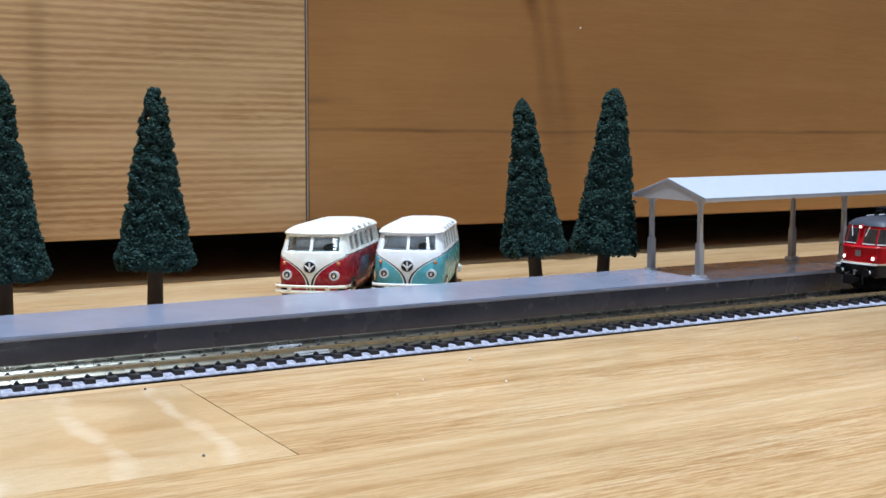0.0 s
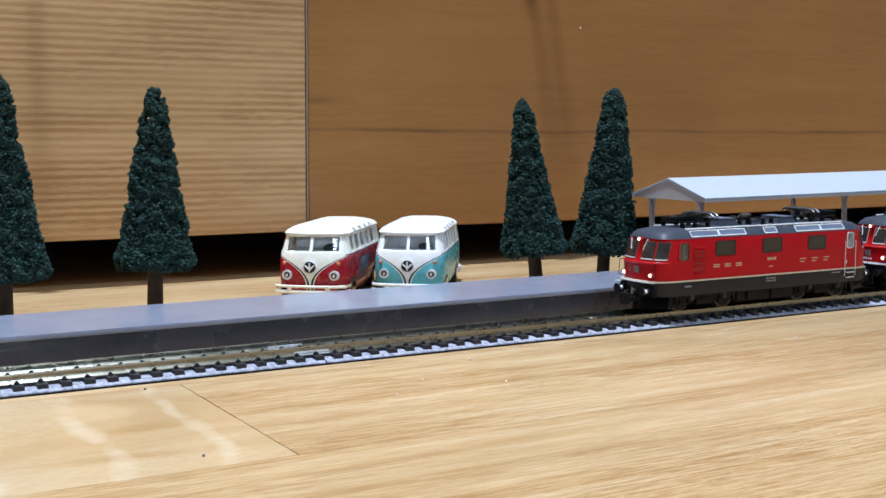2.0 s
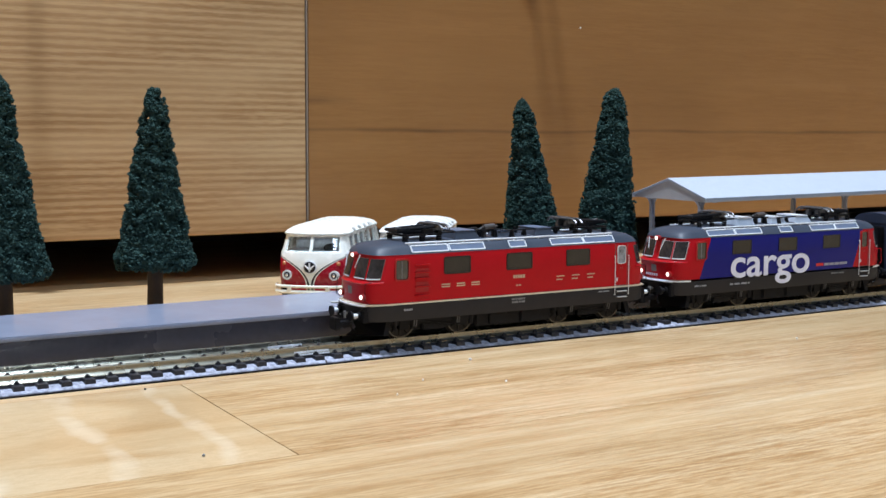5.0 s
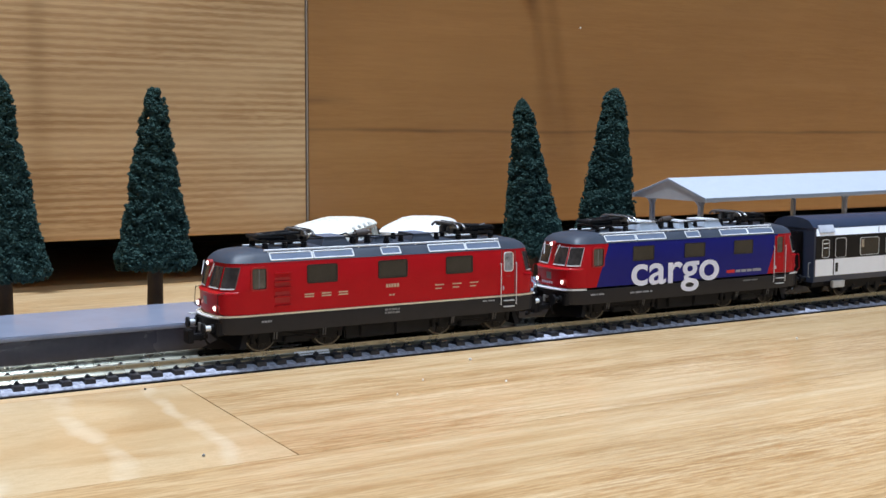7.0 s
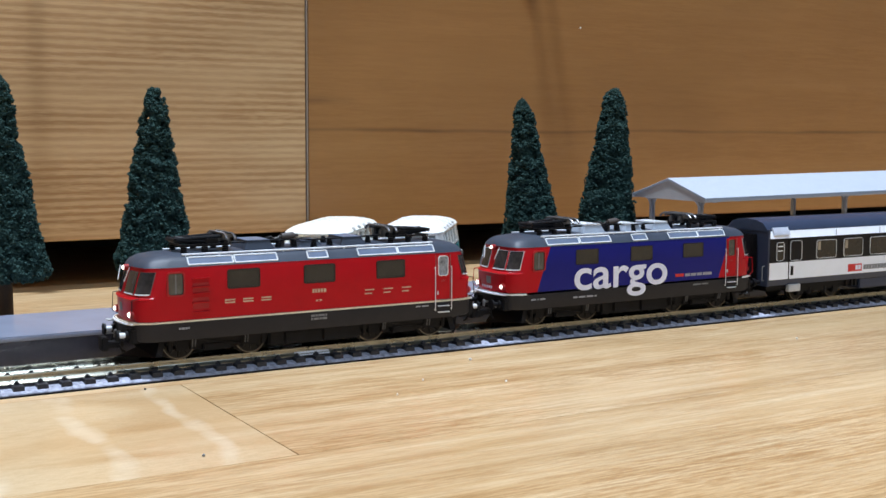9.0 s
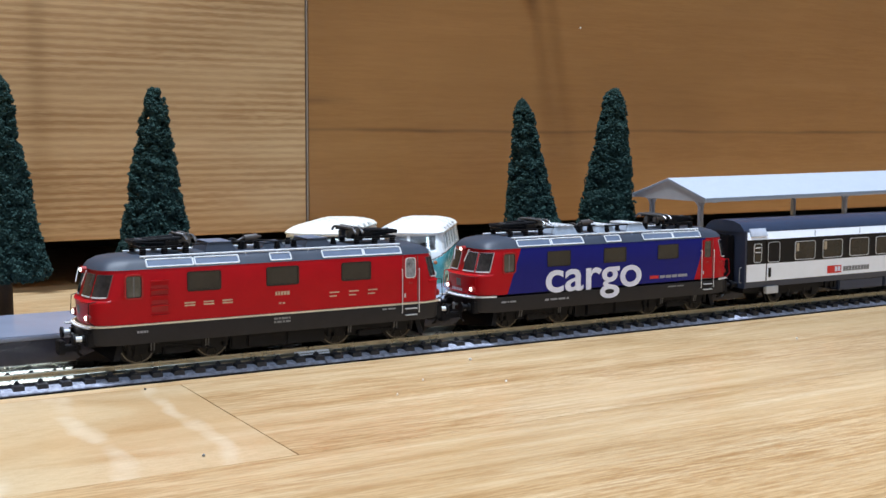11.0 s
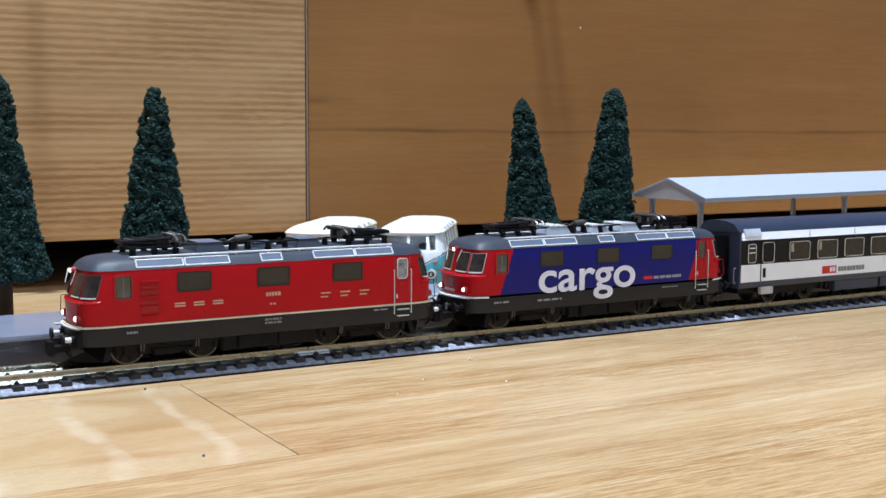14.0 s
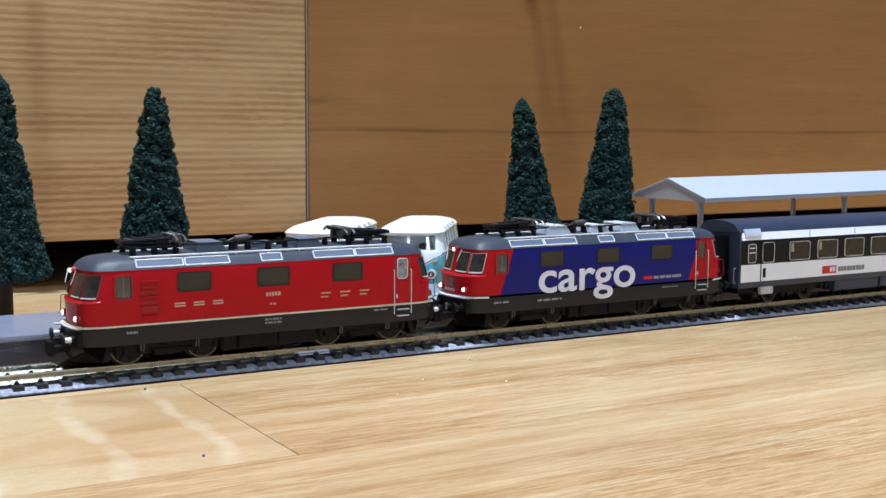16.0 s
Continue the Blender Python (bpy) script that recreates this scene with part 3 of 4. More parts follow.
def pantograph(parent, x, way):
    """A lowered pantograph: base frame on insulators, folded arms and the collector head."""
    z = 28.9
    bm = bmesh.new()
    for y in (-4.2, 4.2):
        box(bm, x - 5.8, x + 5.8, y - 0.3, y + 0.3, z + 0.9, z + 1.4)
        for dx in (-5.0, 0.0, 5.0):
            for k in range(3):
                rod(bm, (x + dx, y, z - 0.6 + k * 0.5), (x + dx, y, z - 0.2 + k * 0.5), 0.75, 10)
    for dx in (-5.4, 5.4):
        box(bm, x + dx - 0.35, x + dx + 0.35, -4.4, 4.4, z + 0.9, z + 1.4)
    part("pantograph_base", bm, BLACK, parent)
    for y in (-2.4, 2.4):
        part("lower_arm", rod(bmesh.new(), (x - way * 5.2, y, z + 1.6), (x + way * 6.6, y * 0.7, z + 2.2), 0.5, 8), BLACK, parent)
        part("upper_arm", rod(bmesh.new(), (x + way * 6.6, y * 0.7, z + 2.4), (x - way * 5.6, y * 1.1, z + 3.0), 0.44, 8), BLACK, parent)
        part("stay", rod(bmesh.new(), (x - way * 5.0, y, z + 2.0), (x + way * 3.0, -y, z + 2.6), 0.2, 6), BLACK, parent)
    part("knuckle_tube", rod(bmesh.new(), (x + way * 6.6, -3.2, z + 2.3), (x + way * 6.6, 3.2, z + 2.3), 0.5, 8), BLACK, parent)
    part("pivot_tube", rod(bmesh.new(), (x - way * 5.2, -4.4, z + 1.6), (x - way * 5.2, 4.4, z + 1.6), 0.55, 8), BLACK, parent)
    for y in (-1.2, 1.2):
        bm = bmesh.new()
        for k in range(9):
            u = x - way * 4.6 + way * k * 0.85
            rod(bm, (u, y, z + 1.5), (u + way * 0.5, y, z + 1.5), 0.55, 8)
        rod(bm, (x - way * 5.0, y, z + 1.5), (x + way * 3.4, y, z + 1.5), 0.25, 6)
        part("spring", bm, BLACK, parent, "black coil spring")
    part("cross_tube", rod(bmesh.new(), (x + way * 1.0, -2.6, z + 2.7), (x + way * 1.0, 2.6, z + 2.7), 0.32, 8), BLACK, parent)
    part("damper", rod(bmesh.new(), (x - way * 3.0, 0.2, z + 1.3), (x + way * 5.8, 0.0, z + 2.9), 0.28, 6), HEAD_METAL, parent, "thin steel damper rod")
    for y in (-3.4, 3.4):
        bm = boxed(x - way * 2.0 - 1.6, x - way * 2.0 + 1.6, y - 0.5, y + 0.5, z + 1.2, z + 2.6, bevel=0.2)
        part("spring_case", bm, BLACK, parent)
    bm = bmesh.new()
    for dx in (-1.0, 1.0):
        pts = [(-6.8, -0.9), (-5.8, -0.2), (-4.6, 0.1), (4.6, 0.1), (5.8, -0.2), (6.8, -0.9)]
        for (ya, za), (yb, zb) in zip(pts, pts[1:]):
            rod(bm, (x - way * 5.6 + dx, ya, z + 3.5 + za), (x - way * 5.6 + dx, yb, z + 3.5 + zb), 0.34, 6)
    for y in (-4.0, 4.0):
        box(bm, x - way * 5.6 - 1.3, x - way * 5.6 + 1.3, y - 0.3, y + 0.3, z + 2.8, z + 3.5)
    box(bm, x - way * 5.2 - 1.7, x - way * 5.2 + 1.7, -2.8, -1.0, z + 0.9, z + 3.0, bevel=0.3)
    box(bm, x - way * 5.2 - 1.7, x - way * 5.2 + 1.7, 1.0, 2.8, z + 0.9, z + 3.0, bevel=0.3)
    part("collector_head", bm, HEAD_METAL, parent, "dull metal collector head")
    part("head_plate", boxed(x - way * 5.6 - 1.2, x - way * 5.6 + 1.2, -3.0, 3.0, z + 3.62, z + 3.84, bevel=0.08), FRAME_METAL, parent, "pale metal plate of the collector head")
    part("contact_strip", boxed(x - way * 5.6 - 0.3, x - way * 5.6 + 0.3, -3.6, 3.6, z + 3.85, z + 4.05), DARK_STEEL, parent)


def bars(parent, name, mat, x, z, y, height, widths, gap):
    """Writing too small to read, as a row of plain bars."""
    bm = bmesh.new()
    for w in widths:
        box(bm, x, x + w, y - 0.06, y + 0.02, z, z + height)
        x += w + gap
    return part(name, bm, mat, parent)


def locomotive(x, paint, label, cargo):
    loco = thing("model_locomotive", at(x, 0), label, "model train", group="model train")
    bm = bmesh.new()
    loft(bm, [outline(l, w, z) for z, l, w in SHELL])
    part("body", bm, paint, loco, "glossy red and dark blue painted body" if cargo else "glossy red painted body")
    # grey roof with a sloping edge and a shallow dome
    bm = bmesh.new()
    roof = [(25.72, 43.2, 9.2), (26.1, 43.0, 8.9), (27.0, 42.3, 8.2), (27.8, 40.8, 7.4), (28.3, 38.6, 5.6), (28.6, 36.5, 3.0)]
    loft(bm, [outline(l, w, z) for z, l, w in roof])
    part("roof", bm, LOCO_ROOF, loco, "dull blue-grey roof")
    # white waist line and dark skirt
    if cargo:
        for end in (-1, 1):
            bm = bmesh.new()
            end_patch(bm, end, -0.995, 0.995, 13.0, 13.5, 0.5, n=16)
            part("waist_stripe", bm, SILVER, loco, "short pale line round the cab end")
    else:
        bm = bmesh.new()
        loft(bm, [outline(45.8, 9.42, 13.12), outline(45.8, 9.42, 13.52)])
        part("waist_stripe", bm, PALE_STRIPE, loco, "thin pale line above the skirt")
    bm = bmesh.new()
    loft(bm, [outline(44.6, 9.25, 9.0), outline(45.3, 9.35, 9.5), outline(45.4, 9.35, 13.0)])
    part("skirt", bm, SKIRT_GREY, loco, "matt dark grey skirt")
    for s in (-1, 1):
        # side windows with rubber frames
        for a, b in ((-22.6, -15.2), (-3.4, 4.2), (16.1, 23.5)):
            bm = bmesh.new()
            frame_ring(bm, a, b, 20.5, 24.3, s * 9.28, s * 9.46, 0.2 if cargo else 0.36, 0.18)
            win = part("side_window", bm, RUBBER, loco)
            part("pane", plate(bmesh.new(), a - 0.05, b + 0.05, 20.45, 24.35, s * 9.2, s * 9.36, 0.2), PANE, win, "dark tinted pane")
        for a, b in ((-36.9, -33.4), (33.6, 36.2)):
            lo, hi = (19.5, 24.4) if a < 0 else (20.0, 24.8)
            bm = bmesh.new()
            frame_ring(bm, a, b, lo, hi, s * 9.28, s * 9.62, 0.4 if a < 0 else 0.2, 0.6)
            win = part("cab_window", bm, VENT_RED if a < 0 or cargo else SILVER, loco)
            if a < 0:
                part("seal", frame_ring(bmesh.new(), a + 0.16, b - 0.16, lo + 0.16, hi - 0.16, s * 9.3, s * 9.46, 0.18, 0.5), RUBBER, win)
                part("window_bar", boxed((a + b) / 2 - 0.16, (a + b) / 2 + 0.16, *sorted((s * 9.3, s * 9.40)), lo + 0.1, hi - 0.1), EMBLEM_GREY, win)
            part("pane", plate(bmesh.new(), a - 0.05, b + 0.05, lo - 0.05, hi + 0.05, s * 9.2, s * 9.36, 0.6), CAB_PANE if a < 0 or cargo else LIT_DOOR_PANE, win)
        # cab door with its handrails and steps
        part("cab_door", plate(bmesh.new(), 33.0, 36.9, 13.8, 25.2, s * 9.26, s * 9.34, 0.4), paint if not cargo else LOCO_RED, loco)
        for ua, ub, wa, wb in ((32.75, 32.9, 13.8, 25.3), (37.0, 37.15, 13.8, 25.3), (32.75, 37.15, 13.65, 13.8)):
            part("door_seam", boxed(ua, ub, *sorted((s * 9.26, s * 9.37)), wa, wb), SCREEN_FRAME, loco)
        part("door_handle", boxed(33.2, 33.5, *sorted((s * 9.3, s * 9.7)), 15.0, 16.0, bevel=0.08), SILVER, loco)
        part("door_plate", boxed(34.4, 35.6, *sorted((s * 9.3, s * 9.5)), 18.3, 18.75, bevel=0.08), VENT_RED, loco)
        for hx in (32.5, 37.3):
            bm = bmesh.new()
            rod(bm, (hx, s * 9.75, 11.0), (hx, s * 9.75, 22.2), 0.11, 6)
            for hz in (11.2, 22.0):
                rod(bm, (hx, s * 9.2, hz), (hx, s * 9.8, hz), 0.12, 6)
            part("handrail", bm, SILVER, loco)
        y0, y1 = sorted((s * 9.3, s * 10.1))
        for hz in (10.4, 12.0):
            part("door_step", boxed(33.4, 36.6, y0, y1, hz, hz + 0.22), SILVER, loco)
        # louvres beside the cab
        y0, y1 = sorted((s * 9.28, s * 9.95))
        for hz in (22.85, 20.9, 19.4, 17.3, 15.05) if not cargo else ():
            part("louvre", boxed(-31.4, -27.2, y0, y1, hz, hz + 0.34, bevel=0.06), LOCO_RED, loco)
        for za, zb in ((16.0, 18.6), (19.9, 22.0)) if not cargo else ():
            part("vent_panel", plate(bmesh.new(), -31.2, -27.4, za, zb, s * 9.26, s * 9.36, 0.2), VENT_RED, loco, "darker red ventilation panel")
        # framed panels on the roof edge
        slope = ((8.85, 26.05), (7.55, 27.72))
        for a, b in ((-31.9, -21.2), (-20.7, -10.2), (-2.3, 2.9), (11.2, 22.0), (22.4, 32.6)):
            def on(u, k, lift):
                (ya, za), (yb, zb) = slope
                return (u, s * (ya + (yb - ya) * k + 0.79 * lift), za + (zb - za) * k + 0.61 * lift)
            bm = bmesh.new()
            loft(bm, [[on(a, 0, 0), on(b, 0, 0), on(b, 1, 0), on(a, 1, 0)], [on(a, 0, 0.12), on(b, 0, 0.12), on(b, 1, 0.12), on(a, 1, 0.12)]])
            pan = part("roof_panel", bm, ROOF_PANEL, loco, "grey roof panel with a white edge")
            bm = bmesh.new()
            for (u0, k0), (u1, k1) in (((a, 0.04), (b, 0.04)), ((b, 0.04), (b, 0.96)), ((b, 0.96), (a, 0.96)), ((a, 0.96), (a, 0.04))):
                rod(bm, on(u0, k0, 0.1), on(u1, k1, 0.1), 0.19, 5)
            part("edge", bm, SILVER, pan)
        bm = bmesh.new()
        rod(bm, (-33.0, s * 7.1, 28.35), (33.0, s * 7.1, 28.35), 0.22, 6)
        for k in range(9):
            rod(bm, (-32 + 8 * k, s * 7.1, 27.5), (-32 + 8 * k, s * 7.1, 28.35), 0.18, 5)
        part("roof_rail", bm, SILVER, loco, "thin pale rail along the roof")
    # cab ends
    for end in (-1, 1):
        bm = bmesh.new()
        rings = []
        for proud, z in ((-0.1, 18.3), (0.42, 18.7), (0.42, 18.95), (-0.1, 19.35)):
            hl, hw = shell_at(z)
            rings.append([(end * (hl + proud - setback(v)), v * (hw + proud * 0.5), z) for v in [k / 12 * 0.97 for k in range(-12, 13)]])
        loft(bm, rings, cap=False, closed=False)
        part("window_ledge", bm, LOCO_RED, loco)
        front = [(end * (46.3 - setback(v)), v * 9.4) for v in [k / 8 * 0.8 for k in range(-8, 9)]]
        back = [(end * 43.0, 7.0), (end * 43.0, -7.0)]
        bm = bmesh.new()
        loft(bm, [[(x_, y_, z_) for x_, y_ in front + back] for z_ in (12.95, 13.25)])
        part("front_step", bm, SILVER, loco, "thin pale footboard round the nose")
        for side in (-1, 1):
            for v0, v1, z0, z1 in ((0.14, 0.61, 19.9, 24.8), (0.68, 0.94, 19.9, 24.8)):
                bm = bmesh.new()
                end_patch(bm, end, side * (v0 - 0.014), side * (v1 + 0.004), z0 - 0.17, z1 + 0.06, 0.10)
                w = part("windscreen", bm, SILVER if cargo else SCREEN_FRAME, loco, "windscreen in a thin dull frame")
                bm = bmesh.new()
                end_patch(bm, end, side * v0, side * v1, z0, z1, 0.20)
                part("pane", bm, SCREEN_PANE, w)
                bm = bmesh.new()
                end_patch(bm, end, side * v0, side * v1, z0 - 0.2, z0 + 0.12, 0.26)
                part("sill", bm, SILVER, w, "bright strip under the windscreen")
            bm = bmesh.new()
            rod(bm, (end * 44.0, side * 3.6, 25.6), (end * 45.0, side * 2.6, 22.4), 0.13, 5)
            part("wiper", bm, SILVER, loco)
            lamp_x, lamp_y = end * 44.6, side * 5.9
            bm = bmesh.new()
            rod(bm, (lamp_x - end * 0.8, lamp_y, 15.2), (lamp_x + end * 0.3, lamp_y, 15.2), 0.9, 16)
            ring = part("headlight", bm, LAMP_RING, loco)
            bm = bmesh.new()
            bmesh.ops.create_uvsphere(bm, u_segments=12, v_segments=8, radius=0.60, matrix=Matrix.Translation((lamp_x + end * 0.15, lamp_y, 15.2)))
            part("lens", bm, LAMP_GLOW if end < 0 else LOGO_RED, ring, "glowing headlight lens" if end < 0 else "dark red tail lens", smooth=True)
            # buffers
            bm = bmesh.new()
            rod(bm, (end * 44.0, side * 5.6, 10.6), (end * 47.4, side * 5.6, 10.6), 0.62, 12)
            shaft = part("buffer", bm, SILVER if not cargo else BLACK, loco)
            bm = bmesh.new()
            rod(bm, (end * 47.4, side * 5.6, 10.6), (end * 47.9, side * 5.6, 10.6), 1.3, 16)
            rod(bm, (end * 45.0, side * 5.6, 10.6), (end * 45.9, side * 5.6, 10.6), 1.0, 12)
            part("buffer_head", bm, BLACK, shaft)
            bm = bmesh.new()
            for a, b in (((43.6, 8.2, 13.6), (45.0, 8.2, 14.6)), ((45.0, 8.2, 14.6), (44.8, 8.0, 18.8)), ((44.8, 8.0, 18.8), (43.0, 8.0, 19.0))):
                rod(bm, (end * a[0], side * a[1], a[2]), (end * b[0], side * b[1], b[2]), 0.10, 5)
            part("grab_iron", bm, BLACK if not cargo else LOCO_RED, loco)
        bm = bmesh.new()
        rod(bm, (end * 43.2, 0, 25.4), (end * 44.35, 0, 25.4), 0.75, 12)
        lens = part("top_light", bm, LAMP_RING, loco)
        bm = bmesh.new()
        bmesh.ops.create_uvsphere(bm, u_segments=12, v_segments=8, radius=0.5, matrix=Matrix.Translation((end * 44.3, 0, 25.4)))
        part("lens", bm, LAMP_GLOW if end < 0 else PANE, lens, smooth=True)
        bm = boxed(*sorted((end * 42.5, end * 45.2)), -7.6, 7.6, 8.8, 12.2, bevel=0.3)
        # plough under the buffer beam
        part("buffer_beam", bm, BLACK, loco)
        bm = bmesh.new()
        ring = [(-7.4, 9.0, 38.6), (0, 9.0, 44.8), (7.4, 9.0, 38.6), (7.8, 5.3, 39.6), (0, 5.0, 46.4), (-7.8, 5.3, 39.6)]
        loft(bm, [[(end * x_, y, z) for y, z, x_ in ring], [(end * (x_ - 1.4), y, z) for y, z, x_ in ring]])
        part("plough", bm, BLACK, loco, "black snow plough")
        bm = boxed(*sorted((end * 45.0, end * 49.6)), -1.3, 1.3, 7.2, 8.6, bevel=0.2)
        box(bm, *sorted((end * 48.6, end * 50.0)), -1.8, 1.8, 6.6, 9.8, bevel=0.2)
        part("coupler", bm, BLACK, loco, "black knuckle-box coupler")
        for side in (-1, 1):
            bm = bmesh.new()
            trail = [(45.0, 3.0, 10.4), (46.1, 3.1, 9.7), (46.5, 3.2, 8.2), (46.0, 3.1, 6.9), (45.2, 2.7, 6.4)]
            for a, b in zip(trail, trail[1:]):
                rod(bm, (end * a[0], side * a[1], a[2]), (end * b[0], side * b[1], b[2]), 0.28, 6)
            part("brake_hose", bm, BLACK, loco, "black hanging brake hose")
            part("hose_cock", boxed(*sorted((end * 44.9, end * 45.9)), *sorted((side * 4.0, side * 4.5)), 9.4, 9.8, bevel=0.08), GREY_PRINT, loco)
            if side == 1:
                part("foot_tread", boxed(*sorted((end * 43.6, end * 46.6)), *sorted((side * 6.3, side * 8.7)), 12.25, 12.5, bevel=0.08), STEP_GREY, loco, "pale metal shunting step")
            bm = bmesh.new()
            for u in (30.6, 31.3, 17.9, 18.5):
                rod(bm, (end * u, side * 9.0, 9.2), (end * u, side * 8.6, 7.2), 0.16, 6)
            part("sand_pipe", bm, DARK_STEEL, loco, "thin dark sanding pipes")
        bm = bmesh.new()
        rod(bm, (end * 45.0, 0, 10.6), (end * 46.6, 0, 10.6), 0.35, 8)
        rod(bm, (end * 46.6, 0, 11.2), (end * 46.6, 0, 9.4), 0.35, 8)
        part("coupling_hook", bm, GREY_PRINT, loco)
        if cargo:
            for k in range(6):
                bm = bmesh.new()
                end_patch(bm, end, end * (0.16 - 0.10 * k), end * (0.09 - 0.10 * k), 14.3, 15.0, 0.07, n=2)
                part("nose_print", bm, LETTER_WHITE, loco)
        bm = bmesh.new()
        end_patch(bm, end, -0.12, 0.12, 15.6, 17.6, 0.08)
        part("badge", bm, GREY_PRINT, loco, "small grey badge")
    # roof equipment
    for px, way in ((-26.5, -1), (27.5, 1)):
        pantograph(loco, px, way)
    top = LOCO_ROOF if not cargo else ROOF_BOX
    for a, b, w, h in ((-17.2, -9.0, 5.0, 30.5), (8.0, 15.5, 5.0, 30.3), (-2.5, 4.5, 5.0, 30.2) if cargo else (-2.5, 4.5, 3.2, 29.7)):
        bm = bmesh.new()
        lo = [(a, -w), (b, -w), (b, w), (a, w)]
        hi = [(a + 1.2, -w + 0.9), (b - 1.4, -w + 0.9), (b - 1.4, w - 0.9), (a + 1.2, w - 0.9)]
        loft(bm, [[(u, v, 28.0) for u, v in lo], [(u, v, h) for u, v in hi]])
        unit = part("resistor_box", bm, top, loco, "grey sloping roof box")
        bm = boxed(a + 1.0, b - 1.2, -w + 0.7, w - 0.7, h, h + 0.22, bevel=0.06)
        for k in range(3 if cargo else 0):
            u = a + 1.9 + (b - a - 4.2) * k / 2
            box(bm, u - 0.5, u + 0.5, -w + 0.6, w - 0.6, h + 0.2, h + 0.42, bevel=0.05)
        part("lid", bm, SILVER if cargo else ROOF_PANEL, unit, "ribbed silver lid of the roof box" if cargo else "grey lid of the roof box")
    for u, v in ((-7.6, -3), (-5.6, 1.5), (-3.6, -3.2), (6.0, -3.0), (1.0, -4.6), (16.8, -2.5), (-8.2, 3), (7, 3)):
        bm = bmesh.new()
        for k in range(4):
            rod(bm, (u, v, 28.2 + 0.5 * k), (u, v, 28.75 + 0.5 * k), 0.85 - 0.1 * k, 10)
        part("insulator", bm, BLACK, loco, "black ribbed roof insulator")
    for p, q in (((-7.6, -3, 30.3), (-3.6, -3.2, 30.4)), ((-5.6, 1.5, 30.3), (1.0, -4.6, 30.2)), ((1.0, -4.6, 30.2), (20.0, -3.0, 30.4)), ((-7.6, -3, 30.4), (-20, -2.6, 30.2))):
        part("bus_bar", rod(bmesh.new(), p, q, 0.2, 6), BLACK, loco)
    bm = rod(bmesh.new(), (-6.6, -2.4, 31.0), (-3.4, -2.4, 31.3), 0.85, 12)
    rod(bm, (-7.2, -2.4, 31.0), (-6.6, -2.4, 31.0), 0.45, 10)
    rod(bm, (-3.4, -2.4, 31.3), (-2.2, -2.4, 31.3), 0.5, 10, 0.3)
    for u in (-6.2, -3.8):
        rod(bm, (u, -2.4, 28.2), (u, -2.4, 30.6), 0.4, 8)
    part("main_switch", bm, SWITCH_BROWN, loco, "brown-grey cylindrical roof switch")
    bm = bmesh.new()
    for a, b in (((-9.4, -2.6, 31.2), (-8.4, -2.6, 30.6)), ((-8.4, -2.6, 30.6), (-7.2, -2.4, 31.0)), ((-9.4, -2.6, 31.2), (-9.6, 0.8, 30.4))):
        rod(bm, a, b, 0.22, 6)
    part("switch_lever", bm, DARK_STEEL, loco)
    # running gear
    bogie(loco, -24.7, 8.75, 3.95)
    bogie(loco, 24.7, 8.75, 3.95)
    part("underframe_box", boxed(-12.0, 12.5, -7.2, 7.2, 5.4, 9.4, bevel=0.4), BLACK, loco, "dark box between the bogies")
    part("battery_box", boxed(-8, -2, -7.8, 7.8, 5.8, 8.8, bevel=0.3), BLACK, loco)
    part("battery_box", boxed(2, 9, -7.7, 7.7, 5.6, 9.0, bevel=0.3), BLACK, loco)
    # lettering
    if cargo:
        curve = bpy.data.curves.new("word", "FONT")
        curve.body, curve.size, curve.extrude, curve.offset = "cargo", 10.0, 0.06, 0.14
        tmp = new("word", curve)
        bpy.context.view_layer.update()
        me = bpy.data.meshes.new_from_object(tmp.evaluated_get(bpy.context.evaluated_depsgraph_get()))
        bpy.data.objects.remove(tmp)
        xs = [v.co.x for v in me.vertices]
        ys = [v.co.y for v in me.vertices]
        kx = 33.2 / (max(xs) - min(xs))
        kz = 8.9 / (max(ys) - min(ys))
        for v in me.vertices:
            v.co = Vector(((-23.2 + (v.co.x - min(xs)) * kx) * MM, (-9.40 - v.co.z) * MM, (10.35 + (v.co.y - min(ys)) * kz) * MM))
        me.materials.append(LETTER_WHITE)
        word = new("lettering", me)
        word.parent = loco
        tagged(word, "large white word cargo on the blue side")
        part("tag", boxed(13.2, 16.4, -9.38, -9.28, 14.8, 15.7), LOGO_RED, loco)
        bars(loco, "small_print", LETTER_GREY, 16.9, 14.8, -9.32, 0.8, [1.9, 1.9, 1.9, 3.4], 0.4)
        bars(loco, "small_print", LETTER_GREY, -37.5, 11.4, -9.40, 0.45, [1.6, 0.4, 1.8], 0.4)
        bars(loco, "small_print", LETTER_GREY, -23.5, 11.1, -9.40, 0.5, [1.4, 2.2, 2.2, 0.7], 0.5)
        bars(loco, "small_print", GREY_PRINT, 20.0, 12.0, -9.40, 0.4, [3.0, 2.5], 0.4)
    else:
        for u in (-23.6, -19.1, -14.6):
            bars(loco, "small_print", FADED_PRINT, u, 16.8, -9.32, 0.32, [2.5], 0.3)
            bars(loco, "small_print", FADED_PRINT, u, 17.4, -9.32, 0.32, [2.5], 0.3)
        for u in (12.6, 17.8, 23.0):
            bars(loco, "small_print", FADED_PRINT, u, 17.4, -9.32, 0.3, [2.6], 0.3)
            bars(loco, "small_print", FADED_PRINT, u, 16.5, -9.32, 0.3, [1.9], 0.3)
        bars(loco, "small_print", FADED_PRINT, -1.5, 17.8, -9.32, 0.9, [0.5, 0.5, 0.6, 0.6, 0.6], 0.2)
